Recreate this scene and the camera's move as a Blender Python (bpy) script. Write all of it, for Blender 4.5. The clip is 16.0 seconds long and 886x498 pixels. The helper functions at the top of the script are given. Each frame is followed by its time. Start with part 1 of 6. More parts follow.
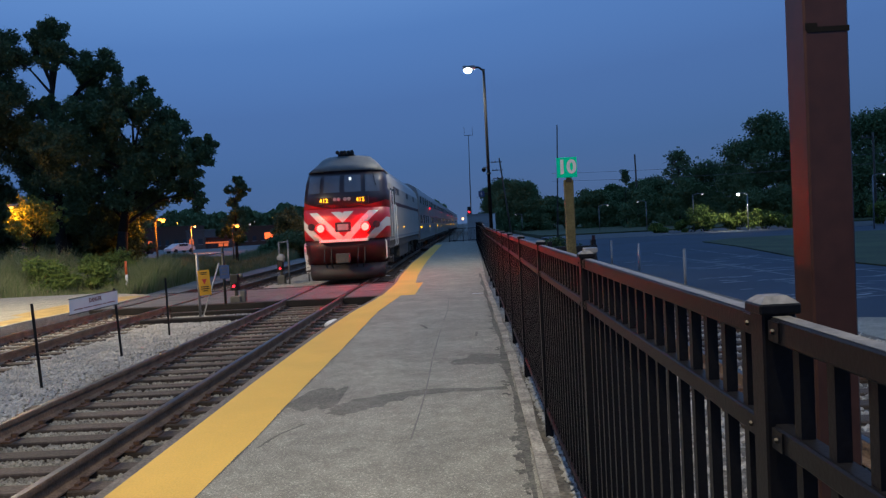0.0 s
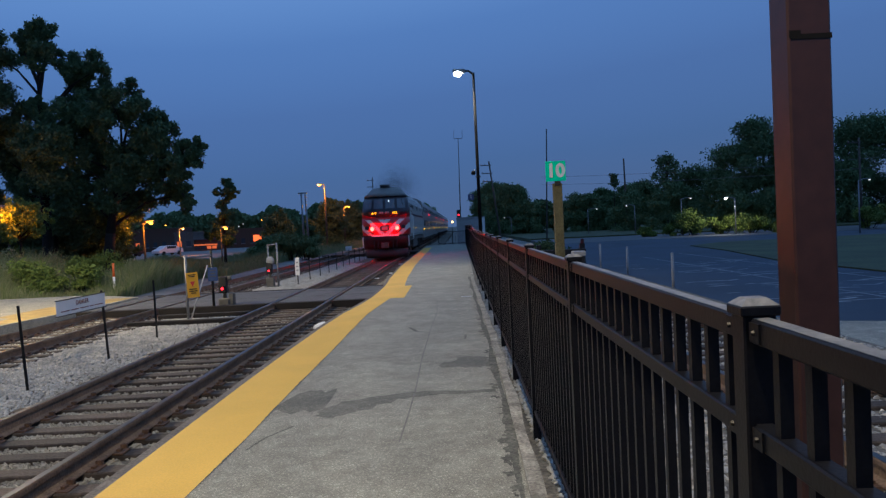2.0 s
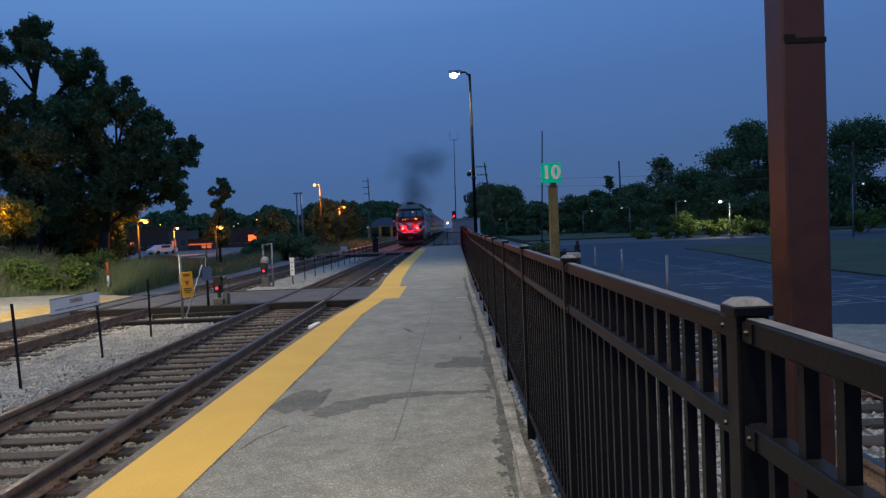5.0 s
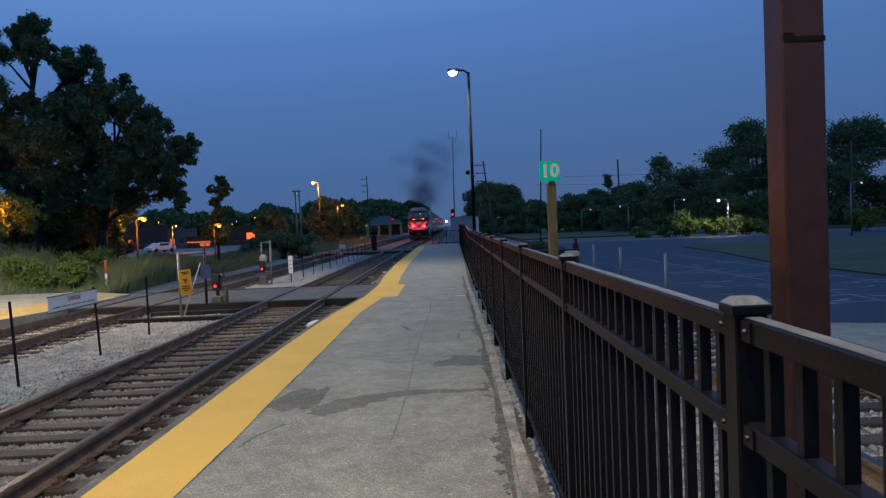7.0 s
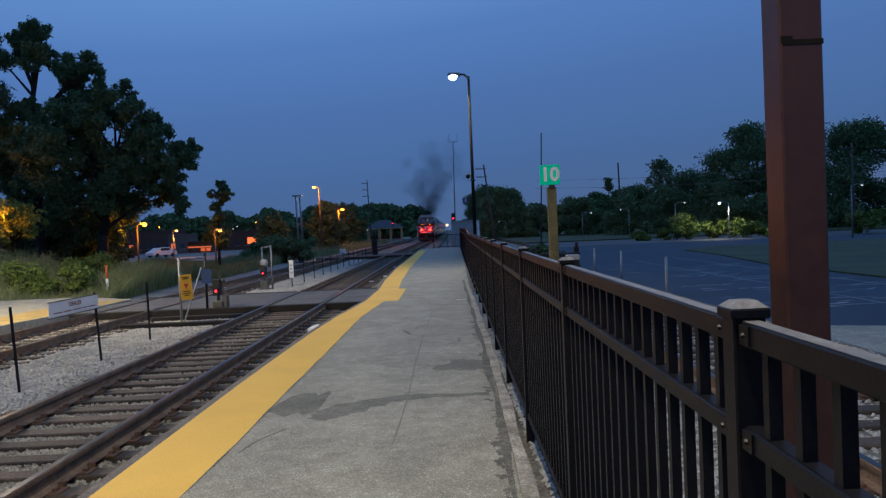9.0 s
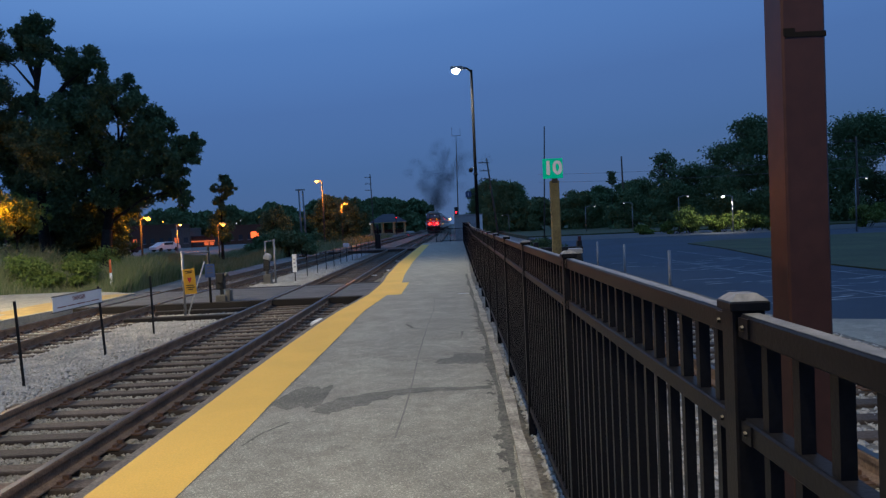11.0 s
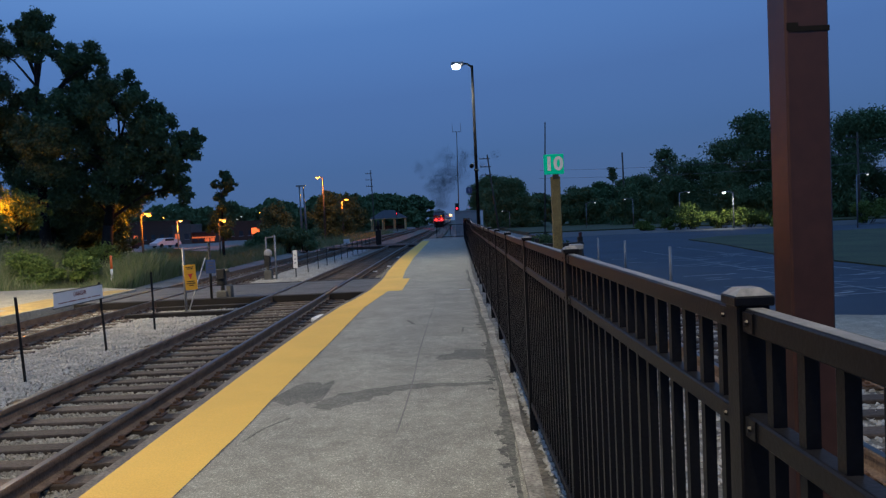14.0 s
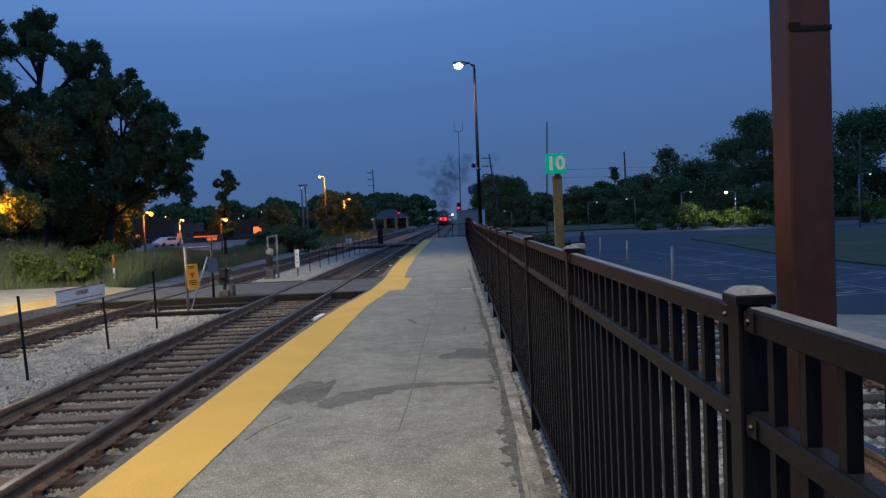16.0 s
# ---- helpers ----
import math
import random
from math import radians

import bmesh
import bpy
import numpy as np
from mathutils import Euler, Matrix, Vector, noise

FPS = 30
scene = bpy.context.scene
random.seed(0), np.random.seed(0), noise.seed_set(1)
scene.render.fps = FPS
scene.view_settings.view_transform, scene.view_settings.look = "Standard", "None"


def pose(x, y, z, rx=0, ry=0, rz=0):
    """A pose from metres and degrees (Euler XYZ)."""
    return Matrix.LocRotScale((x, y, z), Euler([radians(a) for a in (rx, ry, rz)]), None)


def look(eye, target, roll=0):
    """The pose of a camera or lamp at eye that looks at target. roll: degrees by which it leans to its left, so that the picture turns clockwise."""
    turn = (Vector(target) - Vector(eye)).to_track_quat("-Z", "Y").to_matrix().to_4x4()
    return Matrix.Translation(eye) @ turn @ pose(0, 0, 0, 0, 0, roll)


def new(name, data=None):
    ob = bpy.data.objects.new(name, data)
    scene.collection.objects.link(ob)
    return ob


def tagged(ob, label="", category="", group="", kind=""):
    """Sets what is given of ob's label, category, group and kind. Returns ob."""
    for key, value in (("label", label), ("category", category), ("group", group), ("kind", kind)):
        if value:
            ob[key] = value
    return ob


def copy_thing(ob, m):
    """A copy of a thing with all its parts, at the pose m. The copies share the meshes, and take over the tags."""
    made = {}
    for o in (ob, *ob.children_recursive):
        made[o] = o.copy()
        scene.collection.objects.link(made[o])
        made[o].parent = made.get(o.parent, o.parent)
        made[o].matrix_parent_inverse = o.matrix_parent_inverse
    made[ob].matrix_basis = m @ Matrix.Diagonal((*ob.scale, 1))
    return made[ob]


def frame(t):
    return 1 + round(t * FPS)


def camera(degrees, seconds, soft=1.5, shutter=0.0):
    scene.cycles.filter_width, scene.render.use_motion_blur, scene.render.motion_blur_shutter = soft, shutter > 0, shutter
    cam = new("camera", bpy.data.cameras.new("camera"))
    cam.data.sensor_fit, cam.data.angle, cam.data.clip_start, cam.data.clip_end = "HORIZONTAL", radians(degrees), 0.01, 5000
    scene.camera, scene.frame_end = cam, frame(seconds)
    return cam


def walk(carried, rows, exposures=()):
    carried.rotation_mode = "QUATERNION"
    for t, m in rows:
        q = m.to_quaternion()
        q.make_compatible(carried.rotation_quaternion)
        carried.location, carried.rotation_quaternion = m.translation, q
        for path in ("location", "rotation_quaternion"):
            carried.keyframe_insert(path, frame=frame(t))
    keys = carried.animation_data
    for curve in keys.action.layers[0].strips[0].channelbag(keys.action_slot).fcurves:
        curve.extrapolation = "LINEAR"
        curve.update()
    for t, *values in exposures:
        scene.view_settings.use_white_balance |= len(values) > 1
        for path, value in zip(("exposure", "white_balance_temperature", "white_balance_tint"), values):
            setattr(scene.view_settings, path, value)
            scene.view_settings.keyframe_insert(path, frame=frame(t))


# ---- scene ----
cam = camera(62.07, 16.0, soft=1.35, shutter=0.3)
walk(cam, [
    (0, look((-0.0073, 0.0209, 1.8116), (-1.340, 49.974, 0.114), -2.990)),
    (0.5, look((-0.0110, 0.0096, 1.8102), (-0.870, 49.978, 0.252), -2.897)),
    (1, look((-0.0099, 0.0080, 1.8083), (-0.695, 49.979, 0.265), -2.835)),
    (1.5, look((-0.0027, 0.0020, 1.8107), (-0.583, 49.975, 0.269), -2.799)),
    (2, look((-0.0035, 0.0007, 1.8104), (-0.607, 49.974, 0.284), -2.785)),
    (2.5, look((-0.0068, -0.0021, 1.8106), (-0.634, 49.973, 0.354), -2.777)),
    (3, look((-0.0050, -0.0005, 1.8092), (-0.606, 49.977, 0.419), -2.710)),
    (3.5, look((-0.0064, -0.0084, 1.8124), (-0.523, 49.971, 0.480), -2.660)),
    (4, look((-0.0072, -0.0114, 1.8095), (-0.418, 49.969, 0.475), -2.562)),
    (6.5, look((-0.0073, -0.0109, 1.8059), (-0.199, 49.960, 0.104), -2.311)),
    (7, look((-0.0060, -0.0070, 1.8063), (-0.180, 49.967, 0.217), -2.311)),
    (7.5, look((-0.0027, -0.0088, 1.8085), (-0.137, 49.969, 0.326), -2.310)),
    (8, look((-0.0003, -0.0056, 1.8090), (-0.141, 49.975, 0.415), -2.395)),
    (8.5, look((-0.0016, -0.0030, 1.8084), (-0.183, 49.979, 0.487), -2.470)),
    (9, look((0.0005, -0.0061, 1.8075), (-0.219, 49.976, 0.486), -2.530)),
    (11.5, look((0.0071, -0.0090, 1.8044), (-0.501, 49.954, -0.047), -2.626)),
    (12, look((0.0066, 0.0045, 1.8009), (-0.545, 49.964, -0.139), -2.645)),
    (12.5, look((0.0039, 0.0030, 1.7996), (-0.569, 49.961, -0.157), -2.611)),
    (13, look((0.0037, 0.0008, 1.8007), (-0.589, 49.961, -0.101), -2.694)),
    (13.5, look((0.0038, 0.0041, 1.7979), (-0.556, 49.962, -0.170), -2.656)),
    (14, look((0.0020, -0.0026, 1.8024), (-0.500, 49.956, -0.180), -2.603)),
    (14.5, look((0.0006, 0.0015, 1.7984), (-0.498, 49.957, -0.259), -2.545)),
    (15, look((0.0001, 0.0013, 1.7967), (-0.547, 49.955, -0.285), -2.505)),
    (15.5, look((-0.0006, -0.0060, 1.8009), (-0.601, 49.948, -0.268), -2.509)),
    (16, look((0.0012, -0.0078, 1.8013), (-0.625, 49.948, -0.215), -2.547)),
])

# ---- light ----
world = bpy.data.worlds.new("dusk")
scene.world = world
world.use_nodes = True
wn, wl = world.node_tree.nodes, world.node_tree.links
sky = wn.new("ShaderNodeTexSky")
sky.sky_type, sky.sun_disc = "NISHITA", False
sky.sun_elevation, sky.sun_rotation = radians(35), radians(230)
sky.altitude, sky.air_density, sky.dust_density, sky.ozone_density = 0, 1.0, 0.3, 3.0
# dusk: the clear sky's falloff, turned to the deep blue that is left after sunset
sep, share, tone = wn.new("ShaderNodeSeparateColor"), wn.new("ShaderNodeMath"), wn.new("ShaderNodeValToRGB")
share.operation = "DIVIDE"
share.inputs[1].default_value = 8.0
wl.new(sky.outputs["Color"], sep.inputs[0])
wl.new(sep.outputs[0], share.inputs[0])
wl.new(share.outputs[0], tone.inputs["Fac"])
ramp = tone.color_ramp
ramp.elements[0].position, ramp.elements[0].color = 0.10, (0.137, 0.302, 0.655, 1)
ramp.elements[1].position, ramp.elements[1].color = 0.90, (0.071, 0.129, 0.275, 1)
for place, tint in ((0.18, (0.117, 0.26, 0.59)), (0.225, (0.086, 0.201, 0.49)), (0.33, (0.072, 0.161, 0.395)), (0.55, (0.064, 0.141, 0.328))):
    ramp.elements.new(place).color = (*tint, 1)
wl.new(tone.outputs["Color"], wn["Background"].inputs["Color"])
wn["Background"].inputs["Strength"].default_value = 0.25
scene.view_settings.exposure = 2.0


def lamp(name, kind, at, to, power, color, size=0.3, spot=150, blend=0.6):
    data = bpy.data.lights.new(name, kind)
    data.energy, data.color = power, color
    if kind == "SPOT":
        data.spot_size, data.spot_blend, data.shadow_soft_size = radians(spot), blend, size
    elif kind == "AREA":
        data.size = size
    else:
        data.shadow_soft_size = size
    ob = new(name, data)
    ob.matrix_world = look(at, to)
    return ob


# platform lamps: one in view, one on the arm of the brown column, one over the other platform
lamp("platform_lamp_light", "SPOT", (0.5, 27.8, 7.3), (-1.6, 27.8, 0), 210, (1.0, 0.93, 0.78), 0.12, 150)
lamp("platform_lamp_light", "SPOT", (-0.8, 0.6, 7.2), (-0.9, 1.2, 0), 430, (1.0, 0.85, 0.58), 0.2, 156, 0.25)
lamp("platform_lamp_light", "SPOT", (-13.2, 16.0, 7.4), (-13.2, 16.1, 0), 1400, (1.0, 0.82, 0.53), 0.2, 150, 0.2)
# sodium lamps of the street, and the white lamp of the car park
for at, power in (((-21.35, 34.9, 3.4), 60), ((-17.7, 42.4, 2.8), 75), ((-16.8, 53.4, 2.3), 32), ((-36.3, 99.6, 2.9), 260), ((-15.9, 89.5, 7.2), 480), ((-14.6, 104.8, 5.0), 320), ((-13.9, 169, 2.0), 8)):
    lamp("sodium_lamp_light", "POINT", at, (at[0], at[1], 0), power, (1.0, 0.29, 0.02), 0.15)
lamp("car_park_lamp_light", "SPOT", (25.8, 69.3, 3.0), (26.0, 71.0, 0), 120, (1.0, 0.95, 0.75), 0.12, 165)

# ---- materials ----


def mat(name, col, rough=0.7, metal=0.0, scale=6.0, var=0.25, fine=60.0, bump=0.15, col2=None, rand=0.0, world_xyz=False, spec=None):
    """A surface with a broad and a fine variation of its colour, and fine relief."""
    m = bpy.data.materials.new(name)
    m.use_nodes = True
    n, l = m.node_tree.nodes, m.node_tree.links
    b = n["Principled BSDF"]
    b.inputs["Roughness"].default_value, b.inputs["Metallic"].default_value = rough, metal
    if spec is not None:
        b.inputs["Specular IOR Level"].default_value = spec
    tc = n.new("ShaderNodeNewGeometry") if world_xyz else n.new("ShaderNodeTexCoord")
    xyz = tc.outputs["Position"] if world_xyz else tc.outputs["Object"]
    n1, n2 = n.new("ShaderNodeTexNoise"), n.new("ShaderNodeTexNoise")
    for k, s in ((n1, scale), (n2, fine)):
        k.inputs["Scale"].default_value, k.inputs["Detail"].default_value = s, 7
        l.new(xyz, k.inputs["Vector"])
    c2 = col2 or tuple(c * (1 - var) for c in col)
    ramp = n.new("ShaderNodeValToRGB")
    ramp.color_ramp.elements[0].position, ramp.color_ramp.elements[1].position = 0.35, 0.65
    ramp.color_ramp.elements[0].color, ramp.color_ramp.elements[1].color = (*c2, 1), (*col, 1)
    l.new(n1.outputs["Fac"], ramp.inputs["Fac"])
    mul = n.new("ShaderNodeMixRGB")
    mul.blend_type = "MULTIPLY"
    mul.inputs["Fac"].default_value = 1.0
    r2 = n.new("ShaderNodeMapRange")
    r2.inputs["From Min"].default_value, r2.inputs["From Max"].default_value = 0.3, 0.7
    r2.inputs["To Min"].default_value, r2.inputs["To Max"].default_value = 1 - var, 1 + var * 0.6
    l.new(n2.outputs["Fac"], r2.inputs["Value"])
    l.new(ramp.outputs["Color"], mul.inputs["Color1"])
    l.new(r2.outputs["Result"], mul.inputs["Color2"])
    out = mul.outputs["Color"]
    if rand:
        oi, r3, m3 = n.new("ShaderNodeObjectInfo"), n.new("ShaderNodeMapRange"), n.new("ShaderNodeMixRGB")
        r3.inputs["To Min"].default_value, r3.inputs["To Max"].default_value = 1 - rand, 1 + rand
        l.new(oi.outputs["Random"], r3.inputs["Value"])
        m3.blend_type = "MULTIPLY"
        m3.inputs["Fac"].default_value = 1.0
        l.new(out, m3.inputs["Color1"])
        l.new(r3.outputs["Result"], m3.inputs["Color2"])
        out = m3.outputs["Color"]
    l.new(out, b.inputs["Base Color"])
    if bump:
        bp = n.new("ShaderNodeBump")
        bp.inputs["Strength"].default_value, bp.inputs["Distance"].default_value = bump, 0.02
        l.new(n2.outputs["Fac"], bp.inputs["Height"])
        l.new(bp.outputs["Normal"], b.inputs["Normal"])
    return m


def glow(name, col, strength):
    m = bpy.data.materials.new(name)
    m.use_nodes = True
    b = m.node_tree.nodes["Principled BSDF"]
    b.inputs["Base Color"].default_value = (*[min(c, 0.9) for c in col], 1)
    b.inputs["Emission Color"].default_value = (*col, 1)
    b.inputs["Emission Strength"].default_value = strength
    return m


def foliage(name, col, col2):
    """Leaves: each clump of its own shade, a little light passing through."""
    m = bpy.data.materials.new(name)
    m.use_nodes = True
    n, l = m.node_tree.nodes, m.node_tree.links
    b = n["Principled BSDF"]
    b.inputs["Roughness"].default_value = 0.65
    b.inputs["Specular IOR Level"].default_value = 0.1
    g, mix = n.new("ShaderNodeNewGeometry"), n.new("ShaderNodeMixRGB")
    mix.inputs["Color1"].default_value, mix.inputs["Color2"].default_value = (*col, 1), (*col2, 1)
    l.new(g.outputs["Random Per Island"], mix.inputs["Fac"])
    l.new(mix.outputs["Color"], b.inputs["Base Color"])
    return m


M = dict(
    concrete=mat("concrete", (0.345, 0.325, 0.258), 0.92, scale=1.6, var=0.22, fine=140, bump=0.3, world_xyz=True, col2=(0.27, 0.255, 0.205)),
    concrete_edge=mat("concrete_edge", (0.46, 0.42, 0.34), 0.9, scale=4, var=0.55, fine=40, bump=0.4, world_xyz=True),
    damp=mat("damp_concrete", (0.180, 0.171, 0.136), 0.85, scale=1.5, var=0.3, fine=38, bump=0.5, world_xyz=True),
    grime=mat("black_kerb_grime", (0.18, 0.172, 0.138), 0.9, scale=9, var=0.5, fine=40, bump=0.5, world_xyz=True),
    nosing=mat("stained_platform_nosing", (0.20, 0.165, 0.135), 0.92, scale=3, var=0.45, fine=40, bump=0.5, world_xyz=True),
    crack=mat("joint_filler", (0.22, 0.208, 0.18), 0.9, scale=6, var=0.3),
    yellow=mat("yellow_paint", (0.84, 0.49, 0.075), 0.75, scale=1.2, var=0.10, fine=70, bump=0.3, world_xyz=True),
    yellow_worn=mat("worn_yellow_paint", (0.46, 0.31, 0.10), 0.85, scale=2.5, var=0.35, fine=40, bump=0.3, world_xyz=True),
    asphalt=mat("asphalt", (0.10, 0.10, 0.10), 0.85, scale=1.5, var=0.3, fine=70, bump=0.4, world_xyz=True),
    lot=mat("blue_black_asphalt", (0.030, 0.047, 0.076), 0.7, scale=0.25, var=0.35, fine=30, bump=0.2, world_xyz=True, spec=0.35),
    road=mat("grey_asphalt", (0.10, 0.10, 0.10), 0.8, scale=0.4, var=0.25, fine=30, world_xyz=True),
    paint=mat("worn_lines_and_pale_sheen", (0.38, 0.39, 0.40), 0.7, scale=3, var=0.5, world_xyz=True),
    grass=mat("mown_grass", (0.075, 0.088, 0.028), 0.9, scale=0.35, var=0.45, fine=12, bump=0.5, world_xyz=True),
    soil=mat("gravelly_ground", (0.26, 0.245, 0.215), 0.95, scale=0.5, var=0.4, fine=18, bump=0.6, world_xyz=True),
    ballast=mat("ballast", (0.38, 0.36, 0.33), 0.95, scale=9, var=0.5, fine=30, bump=0.9, world_xyz=True),
    ballast_dirty=mat("dirty_ballast", (0.22, 0.19, 0.145), 0.95, scale=7, var=0.5, fine=30, bump=0.9, world_xyz=True),
    stone=mat("crushed_limestone", (0.49, 0.46, 0.40), 0.95, scale=3, var=0.3, fine=25, bump=0.3, world_xyz=True),
    stone_dirty=mat("stained_limestone", (0.42, 0.37, 0.28), 0.95, scale=3, var=0.5, fine=25, bump=0.3, world_xyz=True),
    darktimber=mat("dark_old_timber", (0.014, 0.010, 0.008), 0.9, scale=3, var=0.4, fine=30, bump=0.5),
    tie=mat("creosoted_wood", (0.092, 0.066, 0.047), 0.9, scale=3, var=0.4, fine=30, bump=0.6, rand=0.35),
    rust=mat("rusty_steel", (0.24, 0.155, 0.100), 0.8, 0.1, scale=5, var=0.4, fine=50, bump=0.3, world_xyz=True),
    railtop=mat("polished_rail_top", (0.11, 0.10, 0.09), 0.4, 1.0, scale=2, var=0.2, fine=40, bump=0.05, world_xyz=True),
    plate=mat("rusty_tie_plate", (0.15, 0.078, 0.043), 0.85, 0.1, scale=9, var=0.4, world_xyz=True),
    fence=mat("black_bronze_powder_coat", (0.0090, 0.0092, 0.0118), 0.42, scale=4, var=0.25, fine=90, bump=0.05, spec=0.12),
    paletop=mat("pale_grey_coating", (0.17, 0.165, 0.16), 0.45, scale=9, var=0.35, fine=60, bump=0.05),
    bolt=mat("zinc_bolt", (0.05, 0.048, 0.047), 0.5, 1.0, bump=0),
    column=mat("brown_painted_steel", (0.043, 0.0180, 0.0150), 0.42, scale=2, var=0.25, fine=14, bump=0.02, spec=0.35),
    galv=mat("galvanised_steel", (0.26, 0.26, 0.265), 0.5, 0.6, scale=7, var=0.25, fine=50, bump=0.05),
    grey=mat("grey_paint", (0.30, 0.30, 0.30), 0.6, scale=4, var=0.2),
    conduit=mat("dull_grey_conduit", (0.085, 0.08, 0.085), 0.5, 0.2, scale=3, var=0.25),
    polecoat=mat("dark_pole_coating", (0.010, 0.0095, 0.009), 0.85, scale=4, var=0.2, spec=0.1),
    signalgrey=mat("weathered_grey_iron", (0.12, 0.115, 0.10), 0.7, scale=5, var=0.35),
    darkmetal=mat("dark_bronze_metal", (0.014, 0.013, 0.012), 0.5, 0.3, scale=4, var=0.2),
    wood=mat("treated_post_wood", (0.17, 0.135, 0.055), 0.85, scale=5, var=0.3, fine=40, bump=0.4),
    polewood=mat("weathered_pole_wood", (0.10, 0.085, 0.07), 0.9, scale=4, var=0.3),
    white=mat("white_paint", (0.75, 0.74, 0.72), 0.6, scale=3, var=0.1),
    pinkred=mat("red_sign_paint", (0.55, 0.03, 0.03), 0.5, var=0.1),
    signgreen=mat("green_reflective_sheet", (0.0013, 0.78, 0.42), 0.8, var=0.05, bump=0, spec=0.0),
    signyellow=mat("yellow_sign_sheet", (0.75, 0.36, 0.012), 0.45, var=0.08, bump=0),
    signblue=mat("blue_sign_sheet", (0.02, 0.05, 0.15), 0.45, var=0.08, bump=0),
    orange=mat("orange_plastic", (0.65, 0.13, 0.03), 0.5, var=0.1),
    black=mat("black_rubber", (0.012, 0.012, 0.012), 0.7, var=0.2),
    bark=mat("bark", (0.02, 0.016, 0.013), 0.95, scale=4, var=0.4, fine=20, bump=0.8),
    roof=mat("shingle_roof", (0.10, 0.105, 0.12), 0.85, scale=4, var=0.3),
    cream=mat("cream_painted_wood", (0.50, 0.42, 0.20), 0.7, scale=4, var=0.2),
    boxwall=mat("pale_grey_panel_wall", (0.36, 0.35, 0.34), 0.8, scale=2, var=0.15),
    brick=mat("brown_brick_wall", (0.11, 0.062, 0.043), 0.9, scale=5, var=0.3),
    silver=mat("stainless_car_side", (0.38, 0.36, 0.34), 0.33, 0.55, scale=1.5, var=0.15, fine=30, bump=0.03),
    locogrey=mat("grey_locomotive_paint", (0.38, 0.355, 0.325), 0.4, scale=1.5, var=0.12, fine=30, bump=0.03),
    locodark=mat("black_locomotive_paint", (0.024, 0.012, 0.016), 0.35, scale=2, var=0.2, bump=0.03),
    pilotred=mat("dull_red_paint_and_spill", (0.060, 0.007, 0.009), 0.5, scale=2, var=0.3, bump=0.05),
    plough=mat("scuffed_grey_steel", (0.028, 0.020, 0.019), 0.6, scale=3, var=0.3, bump=0.1),
    locored=mat("red_locomotive_paint", (0.50, 0.015, 0.02), 0.4, scale=2, var=0.12, bump=0.02),
    roofgrey=mat("dull_grey_roof_paint", (0.19, 0.185, 0.17), 0.6, scale=2, var=0.2),
    truck=mat("grimy_truck_steel", (0.12, 0.10, 0.085), 0.75, 0.2, scale=4, var=0.35),
    glass=mat("dark_window_glass", (0.06, 0.065, 0.075), 0.24, 0.12, var=0.05, bump=0),
    screen=mat("pale_reflecting_windscreen", (0.13, 0.135, 0.15), 0.15, 0.35, var=0.05, bump=0),
    dullred=mat("faded_sign_lettering", (0.22, 0.07, 0.06), 0.6, var=0.15),
    leaf=foliage("oak_leaves", (0.055, 0.095, 0.046), (0.105, 0.155, 0.07)),
    leaf_far=foliage("woodland_leaves", (0.085, 0.15, 0.07), (0.14, 0.21, 0.095)),
    leaf_bright=foliage("light_green_leaves", (0.10, 0.15, 0.035), (0.18, 0.23, 0.06)),
    weeds=foliage("tall_weeds", (0.11, 0.165, 0.055), (0.28, 0.275, 0.155)),
    soot=mat("diesel_soot", (0.012, 0.012, 0.013), 1.0, var=0.1, bump=0, spec=0.0),
    led=glow("white_lamp_lens", (1.0, 0.93, 0.75), 30),
    sodium=glow("sodium_lamp_lens", (1.0, 0.36, 0.04), 2.2),
    redlamp=glow("red_signal_lens", (1.0, 0.015, 0.03), 1.5),
    marker=glow("red_marker_lens", (1.0, 0.0015, 0.0012), 105),
    amber=glow("amber_digits_and_glints", (1.0, 0.46, 0.01), 0.9),
    whiteglow=glow("warm_headlamp_lens", (1.0, 0.55, 0.2), 1.0),
    cablight=glow("lit_cab_window", (0.9, 1.0, 0.95), 0.22),
    dimlamp=glow("dim_lamp_lens", (1.0, 0.95, 0.85), 0.25),
    signglow=glow("lit_sign_panel", (1.0, 0.14, 0.035), 0.45),
    winglow=glow("lit_window", (1.0, 0.2, 0.06), 0.13),
)


